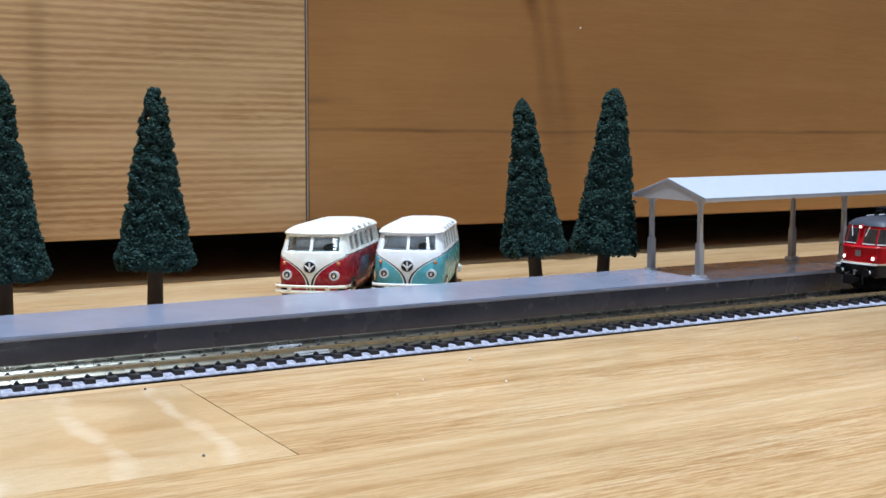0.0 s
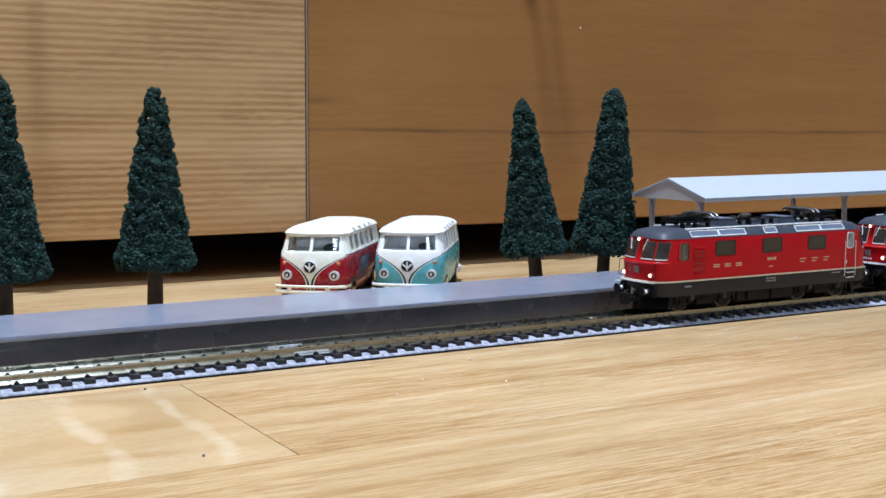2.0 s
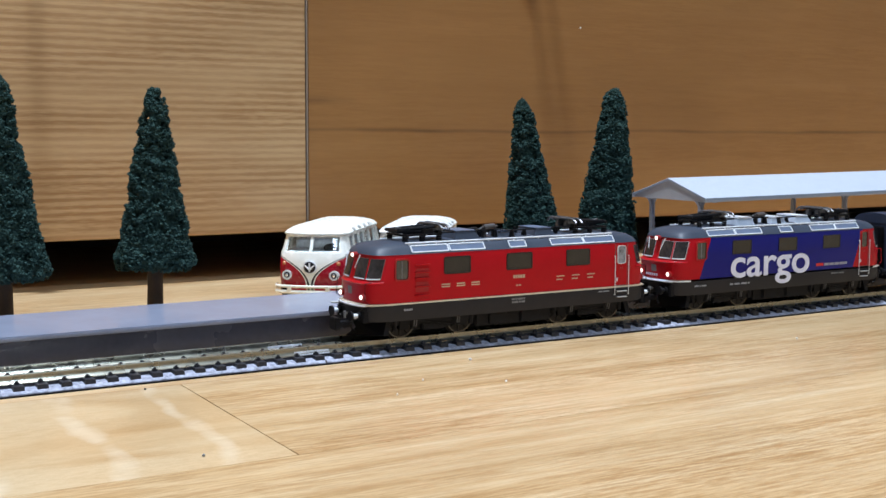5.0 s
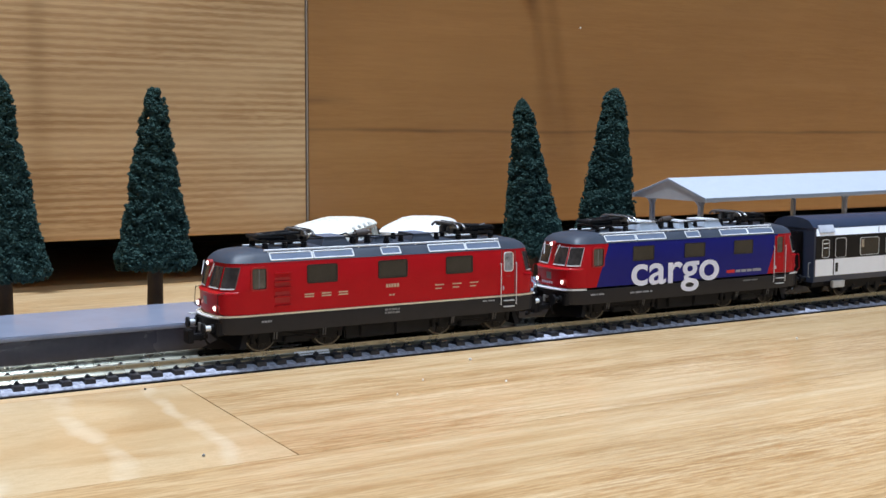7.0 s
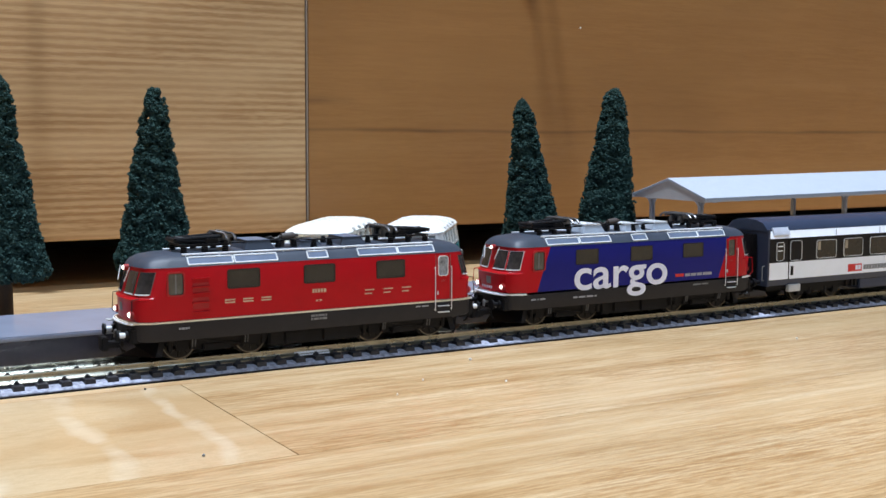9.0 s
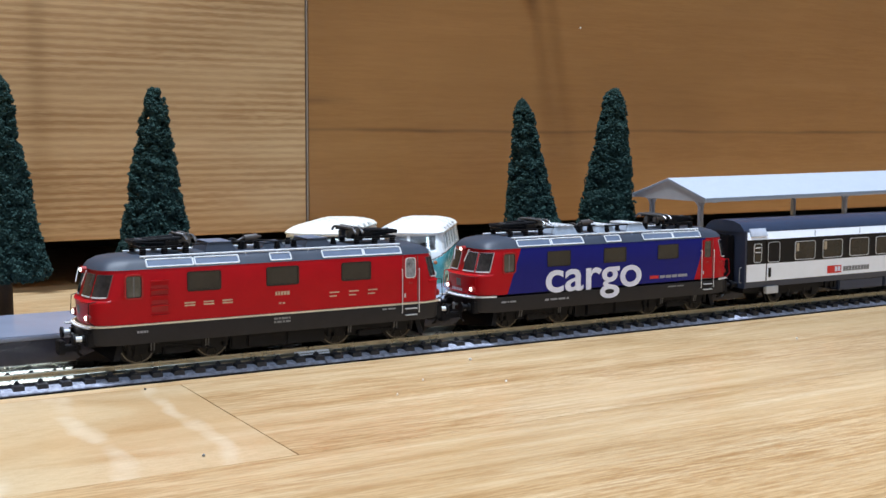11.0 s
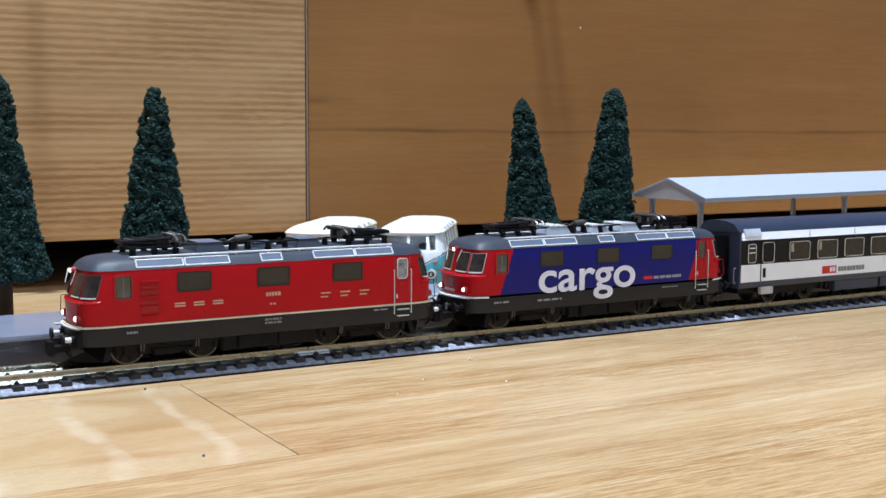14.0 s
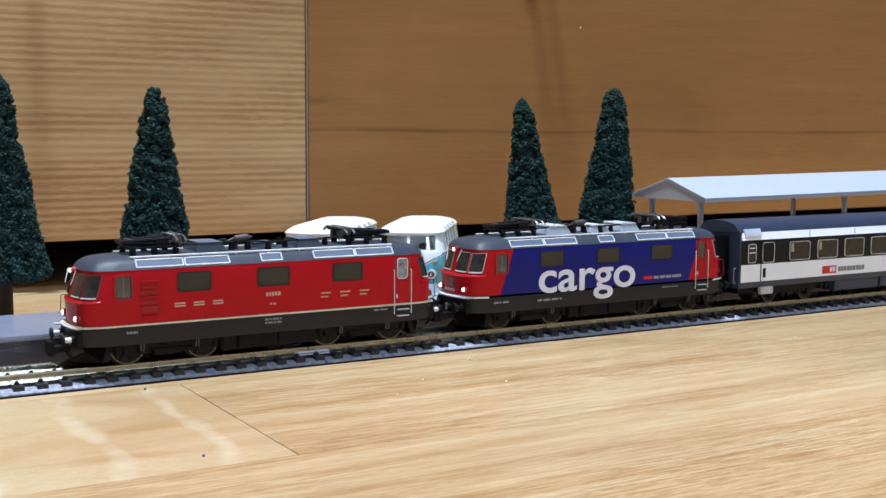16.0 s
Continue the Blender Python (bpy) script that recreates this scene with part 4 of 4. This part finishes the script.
        bars(loco, "small_print", FADED_PRINT, -0.6, 15.7, -9.32, 0.4, [0.6, 0.6], 0.3)
        bars(loco, "small_print", GREY_PRINT, -1.9, 11.2, -9.40, 0.5, [0.5, 1.2, 0.5, 1.2], 0.25)
        bars(loco, "small_print", GREY_PRINT, -1.9, 12.0, -9.40, 0.5, [0.9, 0.5, 1.6, 0.4], 0.25)
        bars(loco, "small_print", LETTER_GREY, -34.6, 11.5, -9.40, 0.5, [0.5, 0.7, 0.5, 0.3], 0.16)
        bars(loco, "small_print", LETTER_GREY, 27.0, 12.2, -9.40, 0.35, [1.3, 2.0], 0.4)
    return loco


def coach(x):
    co = thing("model_passenger_coach", at(x, 0), "white, black and navy model express coach behind the engines", "model train", group="model train")
    n, hw = 165.0, 9.2
    bands = [("sill", COACH_NAVY, 9.6, 11.45, hw - 0.5, hw - 0.1), ("lower_side", COACH_WHITE, 11.45, 16.75, hw, hw),
             ("window_band", COACH_BLACK, 16.75, 24.2, hw - 0.02, hw - 0.15), ("cantrail", COACH_WHITE, 24.2, 26.5, hw + 0.15, hw - 0.75)]
    for name, mat, z0, z1, w0, w1 in bands:
        bm = bmesh.new()
        loft(bm, [[(0.6, -w0, z0), (n, -w0, z0), (n, w0, z0), (0.6, w0, z0)], [(0.6, -w1, z1), (n, -w1, z1), (n, w1, z1), (0.6, w1, z1)]])
        part(name, bm, mat, co)
    prof = [(-hw + 0.7, 26.5), (-hw + 1.2, 27.5), (-6.6, 28.9), (-4.0, 29.7), (0, 30.0), (4.0, 29.7), (6.6, 28.9), (hw - 1.2, 27.5), (hw - 0.7, 26.5)]
    bm = bmesh.new()
    loft(bm, [[(x_, y, z) for y, z in prof] for x_ in (-0.2, n + 0.2)])
    part("roof", bm, COACH_ROOF, co, "smooth dark blue-grey arched roof")
    part("end_wall", boxed(-0.1, 0.65, -hw + 0.2, hw - 0.2, 9.5, 27.0), COACH_NAVY, co)
    bm = bmesh.new()
    for k in range(4):
        box(bm, -3.0 + 0.75 * k, -2.5 + 0.75 * k, -4.6, 4.6, 10.5, 25.5, bevel=0.2)
    part("gangway_bellows", bm, BLACK, co, "black folded gangway bellows")
    for y in (-5.6, 5.6):
        bm = bmesh.new()
        rod(bm, (-2.2, y, 10.6), (0.2, y, 10.6), 0.7, 10)
        rod(bm, (-2.6, y, 10.6), (-2.2, y, 10.6), 1.3, 14)
        part("buffer", bm, BLACK, co)
    bm = boxed(-6.0, 2.0, -1.3, 1.3, 7.0, 8.4, bevel=0.2)
    part("coupler", bm, BLACK, co)
    for y in (-7.6, 7.6):
        bm = bmesh.new()
        for a, b in (((0.0, y, 11.2), (-0.9, y, 11.4)), ((-0.9, y, 11.4), (-0.9, y, 15.6)), ((-0.9, y, 15.6), (0.0, y, 15.8))):
            rod(bm, a, b, 0.16, 6)
        part("end_rail", bm, GREY_PRINT, co, "thin grey end handrail")
        bm = bmesh.new()
        trail = [(0.2, y * 0.45, 9.6), (-1.6, y * 0.45, 8.6), (-2.4, y * 0.42, 7.2), (-3.4, y * 0.40, 6.6)]
        for a, b in zip(trail, trail[1:]):
            rod(bm, a, b, 0.3, 6)
        part("brake_hose", bm, BLACK, co)
    spans = [(3.4, 6.4)] + [(20.9 + 12.35 * k, 29.6 + 12.35 * k) for k in range(9)] + [(140.0, 148.7), (157.0, 161.0)]
    for s in (-1, 1):
        for a, b in spans:
            bm = bmesh.new()
            frame_ring(bm, a, b, 17.4, 22.9, s * (hw - 0.1), s * (hw + 0.14), 0.15, 0.7)
            win = part("window", bm, SILVER, co, "passenger window in a thin metal frame")
            part("pane", plate(bmesh.new(), a - 0.05, b + 0.05, 17.35, 22.95, s * (hw - 0.2), s * (hw + 0.03), 0.7), COACH_PANE, win)
            if 15 < a < 40:
                part("curtain", boxed(a + 0.5, a + 1.7, *sorted((s * (hw + 0.02), s * (hw + 0.06))), 19.9, 22.5), CURTAIN, win, "narrow beige curtain")
            if a < 8:
                bars(win, "curtain", SILVER, a + 0.4, 20.2, s * (hw + 0.06), 0.3, [2.2], 0.2)
                bars(win, "curtain", SILVER, a + 0.4, 21.6, s * (hw + 0.06), 0.3, [2.2], 0.2)
        # plug door with its bright edge and step
        bm = bmesh.new()
        frame_ring(bm, 9.4, 14.2, 17.2, 23.2, s * (hw - 0.1), s * (hw + 0.08), 0.14, 0.8)
        part("door_window", bm, SILVER, co)
        part("door_seam", boxed(8.5, 8.9, *sorted((s * (hw - 0.1), s * (hw + 0.06))), 11.5, 23.9), COACH_BLACK, co)
        part("door_handle", boxed(9.6, 10.6, *sorted((s * hw, s * (hw + 0.2))), 12.6, 15.4), COACH_BLACK, co)
        y0, y1 = sorted((s * 8.2, s * 9.5))
        part("door_step", boxed(8.6, 14.0, y0, y1, 7.4, 9.7, bevel=0.2), STEP_GREY, co, "pale folding step")
        flap = [(s * (hw + 0.35), 25.2), (s * (hw + 0.3), 25.6), (s * (hw - 0.75), 27.6), (s * (hw - 1.3), 27.4), (s * (hw - 0.4), 25.2)]
        bm = bmesh.new()
        loft(bm, [[(u, y, z) for y, z in flap] for u in (2.0, 8.6)])
        part("end_flap", bm, FLAP_GREY, co, "grey flap above the door")
        for k in range(1, 8):
            part("panel_joint", boxed(8.7 + 20.5 * k, 8.95 + 20.5 * k, *sorted((s * (hw + 0.08), s * (hw + 0.13))), 24.4, 26.2), GREY_PRINT, co)
    part("logo_block", boxed(35.5, 41.9, -hw - 0.07, -hw + 0.02, 12.2, 14.6), LOGO_RED, co, "plain red emblem block")
    bars(co, "small_print", LETTER_WHITE, 38.9, 12.7, -hw - 0.09, 1.5, [1.1, 1.1], 0.25)
    bars(co, "small_print", GREY_PRINT, 42.8, 12.6, -hw - 0.03, 1.5, [1.1, 1.1, 1.1, 0, 1.1, 1.1, 1.1, 0, 1.1, 1.1, 1.1], 0.22)
    for c in (24.2, 140.8):
        for s in (-1, 1):
            bm = bmesh.new()
            y0, y1 = sorted((s * 5.9, s * 7.0))
            box(bm, c - 10.5, c + 10.5, y0, y1, 6.8, 8.4, bevel=0.2)
            for k in (-1, 1):
                box(bm, c + k * 7.9 - 1.4, c + k * 7.9 + 1.4, y0 - 0.3, y1 + 0.3, 5.6, 8.2, bevel=0.3)
                rod(bm, (c + k * 3.4, s * 6.6, 5.8), (c + k * 3.4, s * 6.6, 8.4), 0.7, 8)
            part("bogie_frame", bm, BLACK, co)
        for k in (-1, 1):
            wheelset(co, c + k * 7.9, 3.0, 0)
    part("floor_pan", boxed(1.0, n - 1.0, -7.4, 7.4, 7.9, 9.7), BLACK, co)
    for a, b, lo in ((42.0, 63.0, 6.3), (63.6, 84.0, 6.3), (84.6, 104.0, 6.3), (104.6, 123.0, 6.3)):
        part("underfloor_box", boxed(a, b, -hw + 0.7, hw - 0.7, lo, 9.65, bevel=0.3), COACH_NAVY, co, "navy equipment box under the floor")
    for a in (36.2, 38.6, 40.4):
        part("hanger", boxed(a, a + 0.9, -hw + 1.2, hw - 1.2, 7.4, 9.6), BLACK, co)
    return co


lead = locomotive(CENTRE, LOCO_RED, "red model electric locomotive with lit headlights on the track", False)
second = locomotive(CENTRE + GAP, CARGO_PAINT, "red and dark blue model freight locomotive lettered cargo", True)
wagon = coach(CENTRE + GAP + 50.6)

# ---------------------------------------------------------------- toy vans


def van(m, low, high, label, seed):
    vn = thing("toy_van", m, label, "toy van", group="toy vans")
    levels = [(3.2, 1.6, 57.6, 10.9), (5.0, 0.5, 58.8, 11.8), (9.0, 0.0, 59.2, 12.1), (13.4, 0.4, 59.0, 12.1), (16.4, 1.0, 58.8, 11.9), (16.9, 1.2, 58.7, 11.7),
              (22.0, 3.8, 57.6, 10.9), (22.6, 4.0, 57.5, 10.8), (22.75, 3.3, 58.2, 11.3), (23.3, 3.3, 58.2, 11.3), (24.3, 5.4, 57.0, 10.5), (25.2, 9.4, 54.5, 9.0),
              (25.95, 14.5, 50.0, 6.4), (26.3, 19.0, 45.0, 3.2)]
    curve = [(0.0, 0.0), (0.4, 0.45), (0.7, 1.5), (0.86, 2.9), (0.95, 4.6), (1.0, 7.5)]

    def ring(z, x0, x1, hw):
        f = [(x0 + p, -v * hw) for v, p in curve] + [(x1 - p * 0.7, -v * hw) for v, p in reversed(curve)]
        b = [(x1 - p * 0.7, v * hw) for v, p in curve[1:]] + [(x0 + p, v * hw) for v, p in reversed(curve[1:])]
        return [(x, y, z) for x, y in f + b]

    def face(v, z):
        """Point of the front at the share v of the half width and the height z."""
        for (za, xa, _, wa), (zb, xb, _, wb) in zip(levels, levels[1:]):
            if z <= zb:
                k = (z - za) / (zb - za)
                x0, hw = xa + (xb - xa) * k, wa + (wb - wa) * k
                break
        s = 0.0
        for (va, pa), (vb, pb) in zip(curve, curve[1:]):
            if abs(v) <= vb:
                s = pa + (pb - pa) * (abs(v) - va) / (vb - va)
                break
        return x0 + s, v * hw

    def vpart(name, bm, mat, parent, label="", smooth=False):
        # the cabin is a little lower than drawn
        for v in bm.verts:
            v.co.z = v.co.z if v.co.z < 9 else 9 + (v.co.z - 9) * 0.945
        return part(name, bm, mat, parent, label, smooth)

    def fields(nt, x, y, z):
        # coloured below the belt, with the white V of the nose
        side = calc(nt, "GREATER_THAN", z, 15.52)
        share = calc(nt, "MAXIMUM", calc(nt, "DIVIDE", calc(nt, "SUBTRACT", z, 5.0), 10.5), 0.0)
        reach = calc(nt, "ADD", calc(nt, "MULTIPLY", calc(nt, "POWER", share, 2.3), 11.8), 0.35)
        inner = calc(nt, "SUBTRACT", reach, calc(nt, "ABSOLUTE", y, 0.0))
        nose = calc(nt, "MULTIPLY", calc(nt, "GREATER_THAN", inner, 0.0), calc(nt, "LESS_THAN", x, 7.0))
        white = calc(nt, "MAXIMUM", side, nose)
        trim = calc(nt, "MULTIPLY", calc(nt, "LESS_THAN", calc(nt, "ABSOLUTE", calc(nt, "ADD", inner, 0.82), 0.0), 0.2), calc(nt, "LESS_THAN", x, 5.5))
        col = blend(nt, calc(nt, "MAXIMUM", white, trim), low, high)
        line = calc(nt, "MULTIPLY", calc(nt, "LESS_THAN", calc(nt, "ABSOLUTE", calc(nt, "ADD", inner, 0.25), 0.0), 0.34), calc(nt, "LESS_THAN", x, 5.5))
        belt = calc(nt, "MULTIPLY", calc(nt, "LESS_THAN", calc(nt, "ABSOLUTE", calc(nt, "SUBTRACT", z, 15.52), 0.0), 0.2), calc(nt, "GREATER_THAN", x, 5.0))
        return blend(nt, calc(nt, "MULTIPLY", calc(nt, "MAXIMUM", line, belt), calc(nt, "LESS_THAN", z, 15.8)), col, (0.03, 0.03, 0.03))

    paint = livery("van_paint", fields, 0.26)
    # hollow cabin: lower body, roof and the pillars between them
    sill, head = levels[5][0], levels[6][0]
    vpart("body", loft(bmesh.new(), [ring(*l) for l in levels[:6]]), paint, vn)
    vpart("roof", loft(bmesh.new(), [ring(*l) for l in levels[6:]]), paint, vn)
    vpart("cabin_floor", boxed(6.0, 54.0, -9.8, 9.8, sill - 0.3, sill + 0.08), CABIN_GREY, vn, "pale grey cabin interior")
    for a, b, top in ((13.5, 15.2, 20.6), (27.0, 28.6, 20.2), (40.0, 41.6, 20.2)):
        vpart("seat_back", boxed(a, b, -8.6, 8.6, sill, top, bevel=0.5), VAN_SEAT, vn, "grey moulded seat back")
    bm = bmesh.new()
    bmesh.ops.create_cone(bm, cap_ends=True, segments=18, radius1=2.2, radius2=2.2, depth=0.4, matrix=Matrix.Translation((8.6, -4.8, sill + 1.0)) @ Matrix.Rotation(radians(-35), 4, "Y"))
    vpart("steering_wheel", bm, BLACK, vn)

    def slab(stations, z0, z1, deep, thick):
        """Wall piece along stations (share of the front v, or x along a side), its outer skin set deep into the body."""
        rows = []
        for kind, v, s in stations:
            row = []
            for z, d in ((z0, deep), (z1, deep), (z1, deep + thick), (z0, deep + thick)):
                k = (z - sill) / (head - sill)
                hw = 11.7 + (10.9 - 11.7) * k
                if kind == "front":
                    px, py = face(v, z)
                    turn = max(0.0, (abs(v) - 0.6) / 0.4) * 1.2
                    row.append((px + d * math.cos(turn), py - math.copysign(d * math.sin(turn), v), z))
                elif kind == "side":
                    row.append((v, s * (hw - d), z))
                else:
                    row.append((v - d, s * hw * 0.6, z))
            rows.append(row)
        return loft(bmesh.new(), rows)

    vpart("pillar", slab([("front", -0.045, 1), ("front", 0.045, 1)], sill, head, 0.0, 0.9), paint, vn)
    vpart("rear_panel", slab([("side", 50.5, -1), ("side", 54.0, -1), ("back", 57.6, -1), ("back", 57.6, 1), ("side", 54.0, 1), ("side", 50.5, 1)], sill, head, 0.0, 0.9), paint, vn)
    # windscreen in two panes
    for s in (-1, 1):
        vpart("pillar", slab([("front", s * v, s) for v in (0.8, 0.86, 0.92, 0.97, 1.0)] + [("side", 10.4, s)], sill, head, 0.0, 0.9), paint, vn)
        w = vpart("windscreen", slab([("front", s * (0.045 + 0.151 * i), s) for i in range(6)], sill, head, 0.35, 0.3), CLEAR_PANE, vn, "clear windscreen pane")
        w.visible_shadow = False
        w = vpart("side_window", slab([("side", 10.4, s), ("side", 50.5, s)], sill, head, 0.35, 0.3), CLEAR_PANE, vn, "clear side glazing")
        w.visible_shadow = False
        for k in range(6):
            a = 9.5 + 7.9 * k
            if k < 5:
                vpart("pillar", slab([("side", a + 6.1, s), ("side", a + 7.9, s)], sill, head, 0.0, 0.9), paint, vn)
            if k < 4:
                bm = bmesh.new()
                r = round_rect(a + 7, a + 9.6, 23.9, 24.5, 0.25)
                loft(bm, [[(x, s * (10.6 - (z - 24.2) * 1.2 - 0.3), z) for x, z in r], [(x, s * (10.75 - (z - 24.2) * 1.2 + 0.1), z + 0.05) for x, z in r]])
                vpart("skylight", bm, SKYLIGHT, vn, "small grey roof-edge window")
        # lamps
        px, py = face(s * 0.66, 9.0)
        bm = bmesh.new()
        rod(bm, (px + 1.2, py, 9.0), (px - 0.6, py, 9.0), 1.65, 20)
        lamp = vpart("headlight", bm, SILVER, vn, "round silver headlight")
        bm = bmesh.new()
        bmesh.ops.create_uvsphere(bm, u_segments=14, v_segments=8, radius=1.12, matrix=Matrix.Translation((px - 0.42, py, 9.0)) @ Matrix.Diagonal((0.5, 1, 1, 1)))
        vpart("reflector", bm, EMBLEM_DARK, lamp, smooth=True)
        bm = bmesh.new()
        bmesh.ops.create_uvsphere(bm, u_segments=12, v_segments=8, radius=0.55, matrix=Matrix.Translation((px - 0.85, py, 9.0)) @ Matrix.Diagonal((0.5, 1, 1, 1)))
        vpart("lens", bm, CHROME, lamp, smooth=True)
        px, py = face(s * 0.76, 13.0)
        bm = bmesh.new()
        bmesh.ops.create_uvsphere(bm, u_segments=10, v_segments=6, radius=0.72, matrix=Matrix.Translation((px - 0.1, py, 13.0)))
        vpart("indicator", bm, AMBER, vn, smooth=True)
        for wx in (11.5, 45.5):
            bm = bmesh.new()
            rod(bm, (wx, s * 8.6, 4.3), (wx, s * 12.0, 4.3), 4.3, 24)
            wheel = vpart("wheel", bm, TYRE, vn, "black toy tyre")
            bm = bmesh.new()
            rod(bm, (wx, s * 11.8, 4.3), (wx, s * 12.2, 4.3), 2.5, 18)
            vpart("hub", bm, CHROME, wheel)
    # emblem: plain ring and disc
    px, py = face(0.0, 11.8)
    bm = bmesh.new()
    rod(bm, (px + 0.5, 0, 11.8), (px - 0.35, 0, 11.8), 2.25, 24)
    em = vpart("emblem", bm, SILVER, vn, "round silver emblem with a dark centre")
    bm = bmesh.new()
    rod(bm, (px, 0, 11.8), (px - 0.5, 0, 11.8), 1.95, 24)
    vpart("centre", bm, EMBLEM_DARK, em)
    # plain raised bars on the disc
    for turn in (-62, 0, 62):
        bm = bmesh.new()
        c, q = math.cos(radians(turn + 90)), math.sin(radians(turn + 90))
        rod(bm, (px - 0.55, c * 0.1, 11.8 - q * 1.5), (px - 0.55, c * 1.75, 11.8 + q * 1.75 - 0.1), 0.3, 6)
        vpart("bar", bm, SILVER, em)
    # front bumper: two bars, uprights and corner pieces
    pale = CREAM if low[0] > low[2] else WHITE_ENAMEL
    pts = [(5.5, -12.6), (1.2, -12.0), (-0.9, -9.0), (-1.5, -4.0), (-1.5, 4.0), (-0.9, 9.0), (1.2, 12.0), (5.5, 12.6)]
    for name, z, r in (("bumper_bar", 5.4, 0.5), ("bumper", 3.6, 0.65)):
        rows = []
        for xa, ya in pts:
            rows.append([(xa - r * math.cos(a), ya, z + r * math.sin(a)) for a in [2 * math.pi * q / 8 for q in range(8)]])
        vpart(name, loft(bmesh.new(), rows), pale, vn, "pale moulded bumper")
    for y in (-6.5, 6.5):
        vpart("overrider", boxed(-2.1, -0.8, y - 0.7, y + 0.7, 3.0, 5.8, bevel=0.3), pale, vn)
    vpart("rear_bumper", boxed(57.5, 60.2, -12.6, 12.6, 3.0, 6.0, bevel=0.6), pale, vn)
    vpart("chassis", boxed(3, 57, -10.5, 10.5, 2.0, 5.0, bevel=0.3), BLACK, vn)
    if low[0] > low[2]:
        for x0, x1, z0, z1, deep, mat, what in ((19.5, 35.0, 5.6, 10.0, 0.16, WORN_PRINT, "worn printed patch"), (22.0, 33.5, 8.2, 13.2, 0.22, STICKER_BLUE, "worn blue printed patch"),
                                                (24.5, 28.0, 10.4, 12.4, 0.28, LETTER_GREY, ""), (26.5, 32.0, 8.8, 9.6, 0.28, LETTER_GREY, "")):
            bm = boxed(x0, x1, -12.0 - deep, -12.0, z0, z1)
            for v in bm.verts:
                v.co.x += (v.co.z - 9.0) * 0.5
            vpart("sticker", bm, mat, vn, what)
    return vn


van(at(160.2, 87.0, 0, 50.5), (0.36, 0.008, 0.022), (0.86, 0.86, 0.80), "red and cream toy camper van parked on the floor", 1)
van(at(190.4, 75.3, 0, 53.0), (0.12, 0.49, 0.58), (0.89, 0.91, 0.92), "turquoise and white toy camper van parked on the floor", 2)

# ---------------------------------------------------------------- floorboards and specks
BOARD, FIRST = 66.0, -80.2


def boards():
    rng = random.Random(5)
    for row in range(-4, 6):
        y0 = FIRST + row * BOARD
        length = 420.0
        start = 83.5 if row == 0 else 83.5 + rng.uniform(90, 330)
        for k in range(-3, 4):
            x0 = start + k * length
            bm = boxed(x0 + 0.075, x0 + length - 0.075, y0 + 0.005, y0 + BOARD - 0.005, -12, 0, bevel=0.065)
            part("board", bm, FLOOR_FIGURED if row == 0 and k == -1 else FLOOR_OAK, floor)
    # the rest of the room's boards, joined
    bm = bmesh.new()
    low, high = FIRST - 4 * BOARD, FIRST + 6 * BOARD
    box(bm, -2600, 2600, -2600, low, -12, 0)
    box(bm, -2600, 2600, high, 700, -12, 0)
    box(bm, -2600, 83.5 - 840 + 0, low, high, -12, -0.1)
    box(bm, 1500, 2600, low, high, -12, -0.1)
    tagged(part("far_boards", bm, FLOOR_OAK, floor), kind="stuff")


boards()


def specks():
    for x, y, r in ((154.9, -22.2, 0.45), (68.6, -73.0, 0.32), (148.8, -47.6, 0.3), (75.1, -15.7, 0.25), (250.0, -40.0, 0.3), (133.0, -37.0, 0.22), (121.0, -47.0, 0.2)):
        bm = bmesh.new()
        bmesh.ops.create_icosphere(bm, subdivisions=1, radius=r, matrix=Matrix.Translation((0, 0, r * 0.6)))
        ob = part("dust_speck", bm, BLACK if r == 0.25 else GREY_PRINT if r == 0.32 else DUST)
        ob.matrix_world = at(x, y)
        tagged(ob, "tiny crumb of dust lying on the floor", "dust", group="dust specks")


specks()


def motions():
    for ob, x in ((lead, CENTRE), (second, CENTRE + GAP), (wagon, CENTRE + GAP + 50.6)):
        walk(ob, [(t, at(x + s, 0)) for t, s in RUN])
    for axle, x, radius in ROLLING:
        rows = []
        for k in range(161):
            t = k / 10
            rows.append((t, pose(x * MM, 0, (4.0 + radius) * MM) @ Matrix.Rotation(run_at(t) / radius, 4, "Y")))
        walk(axle, rows)


motions()
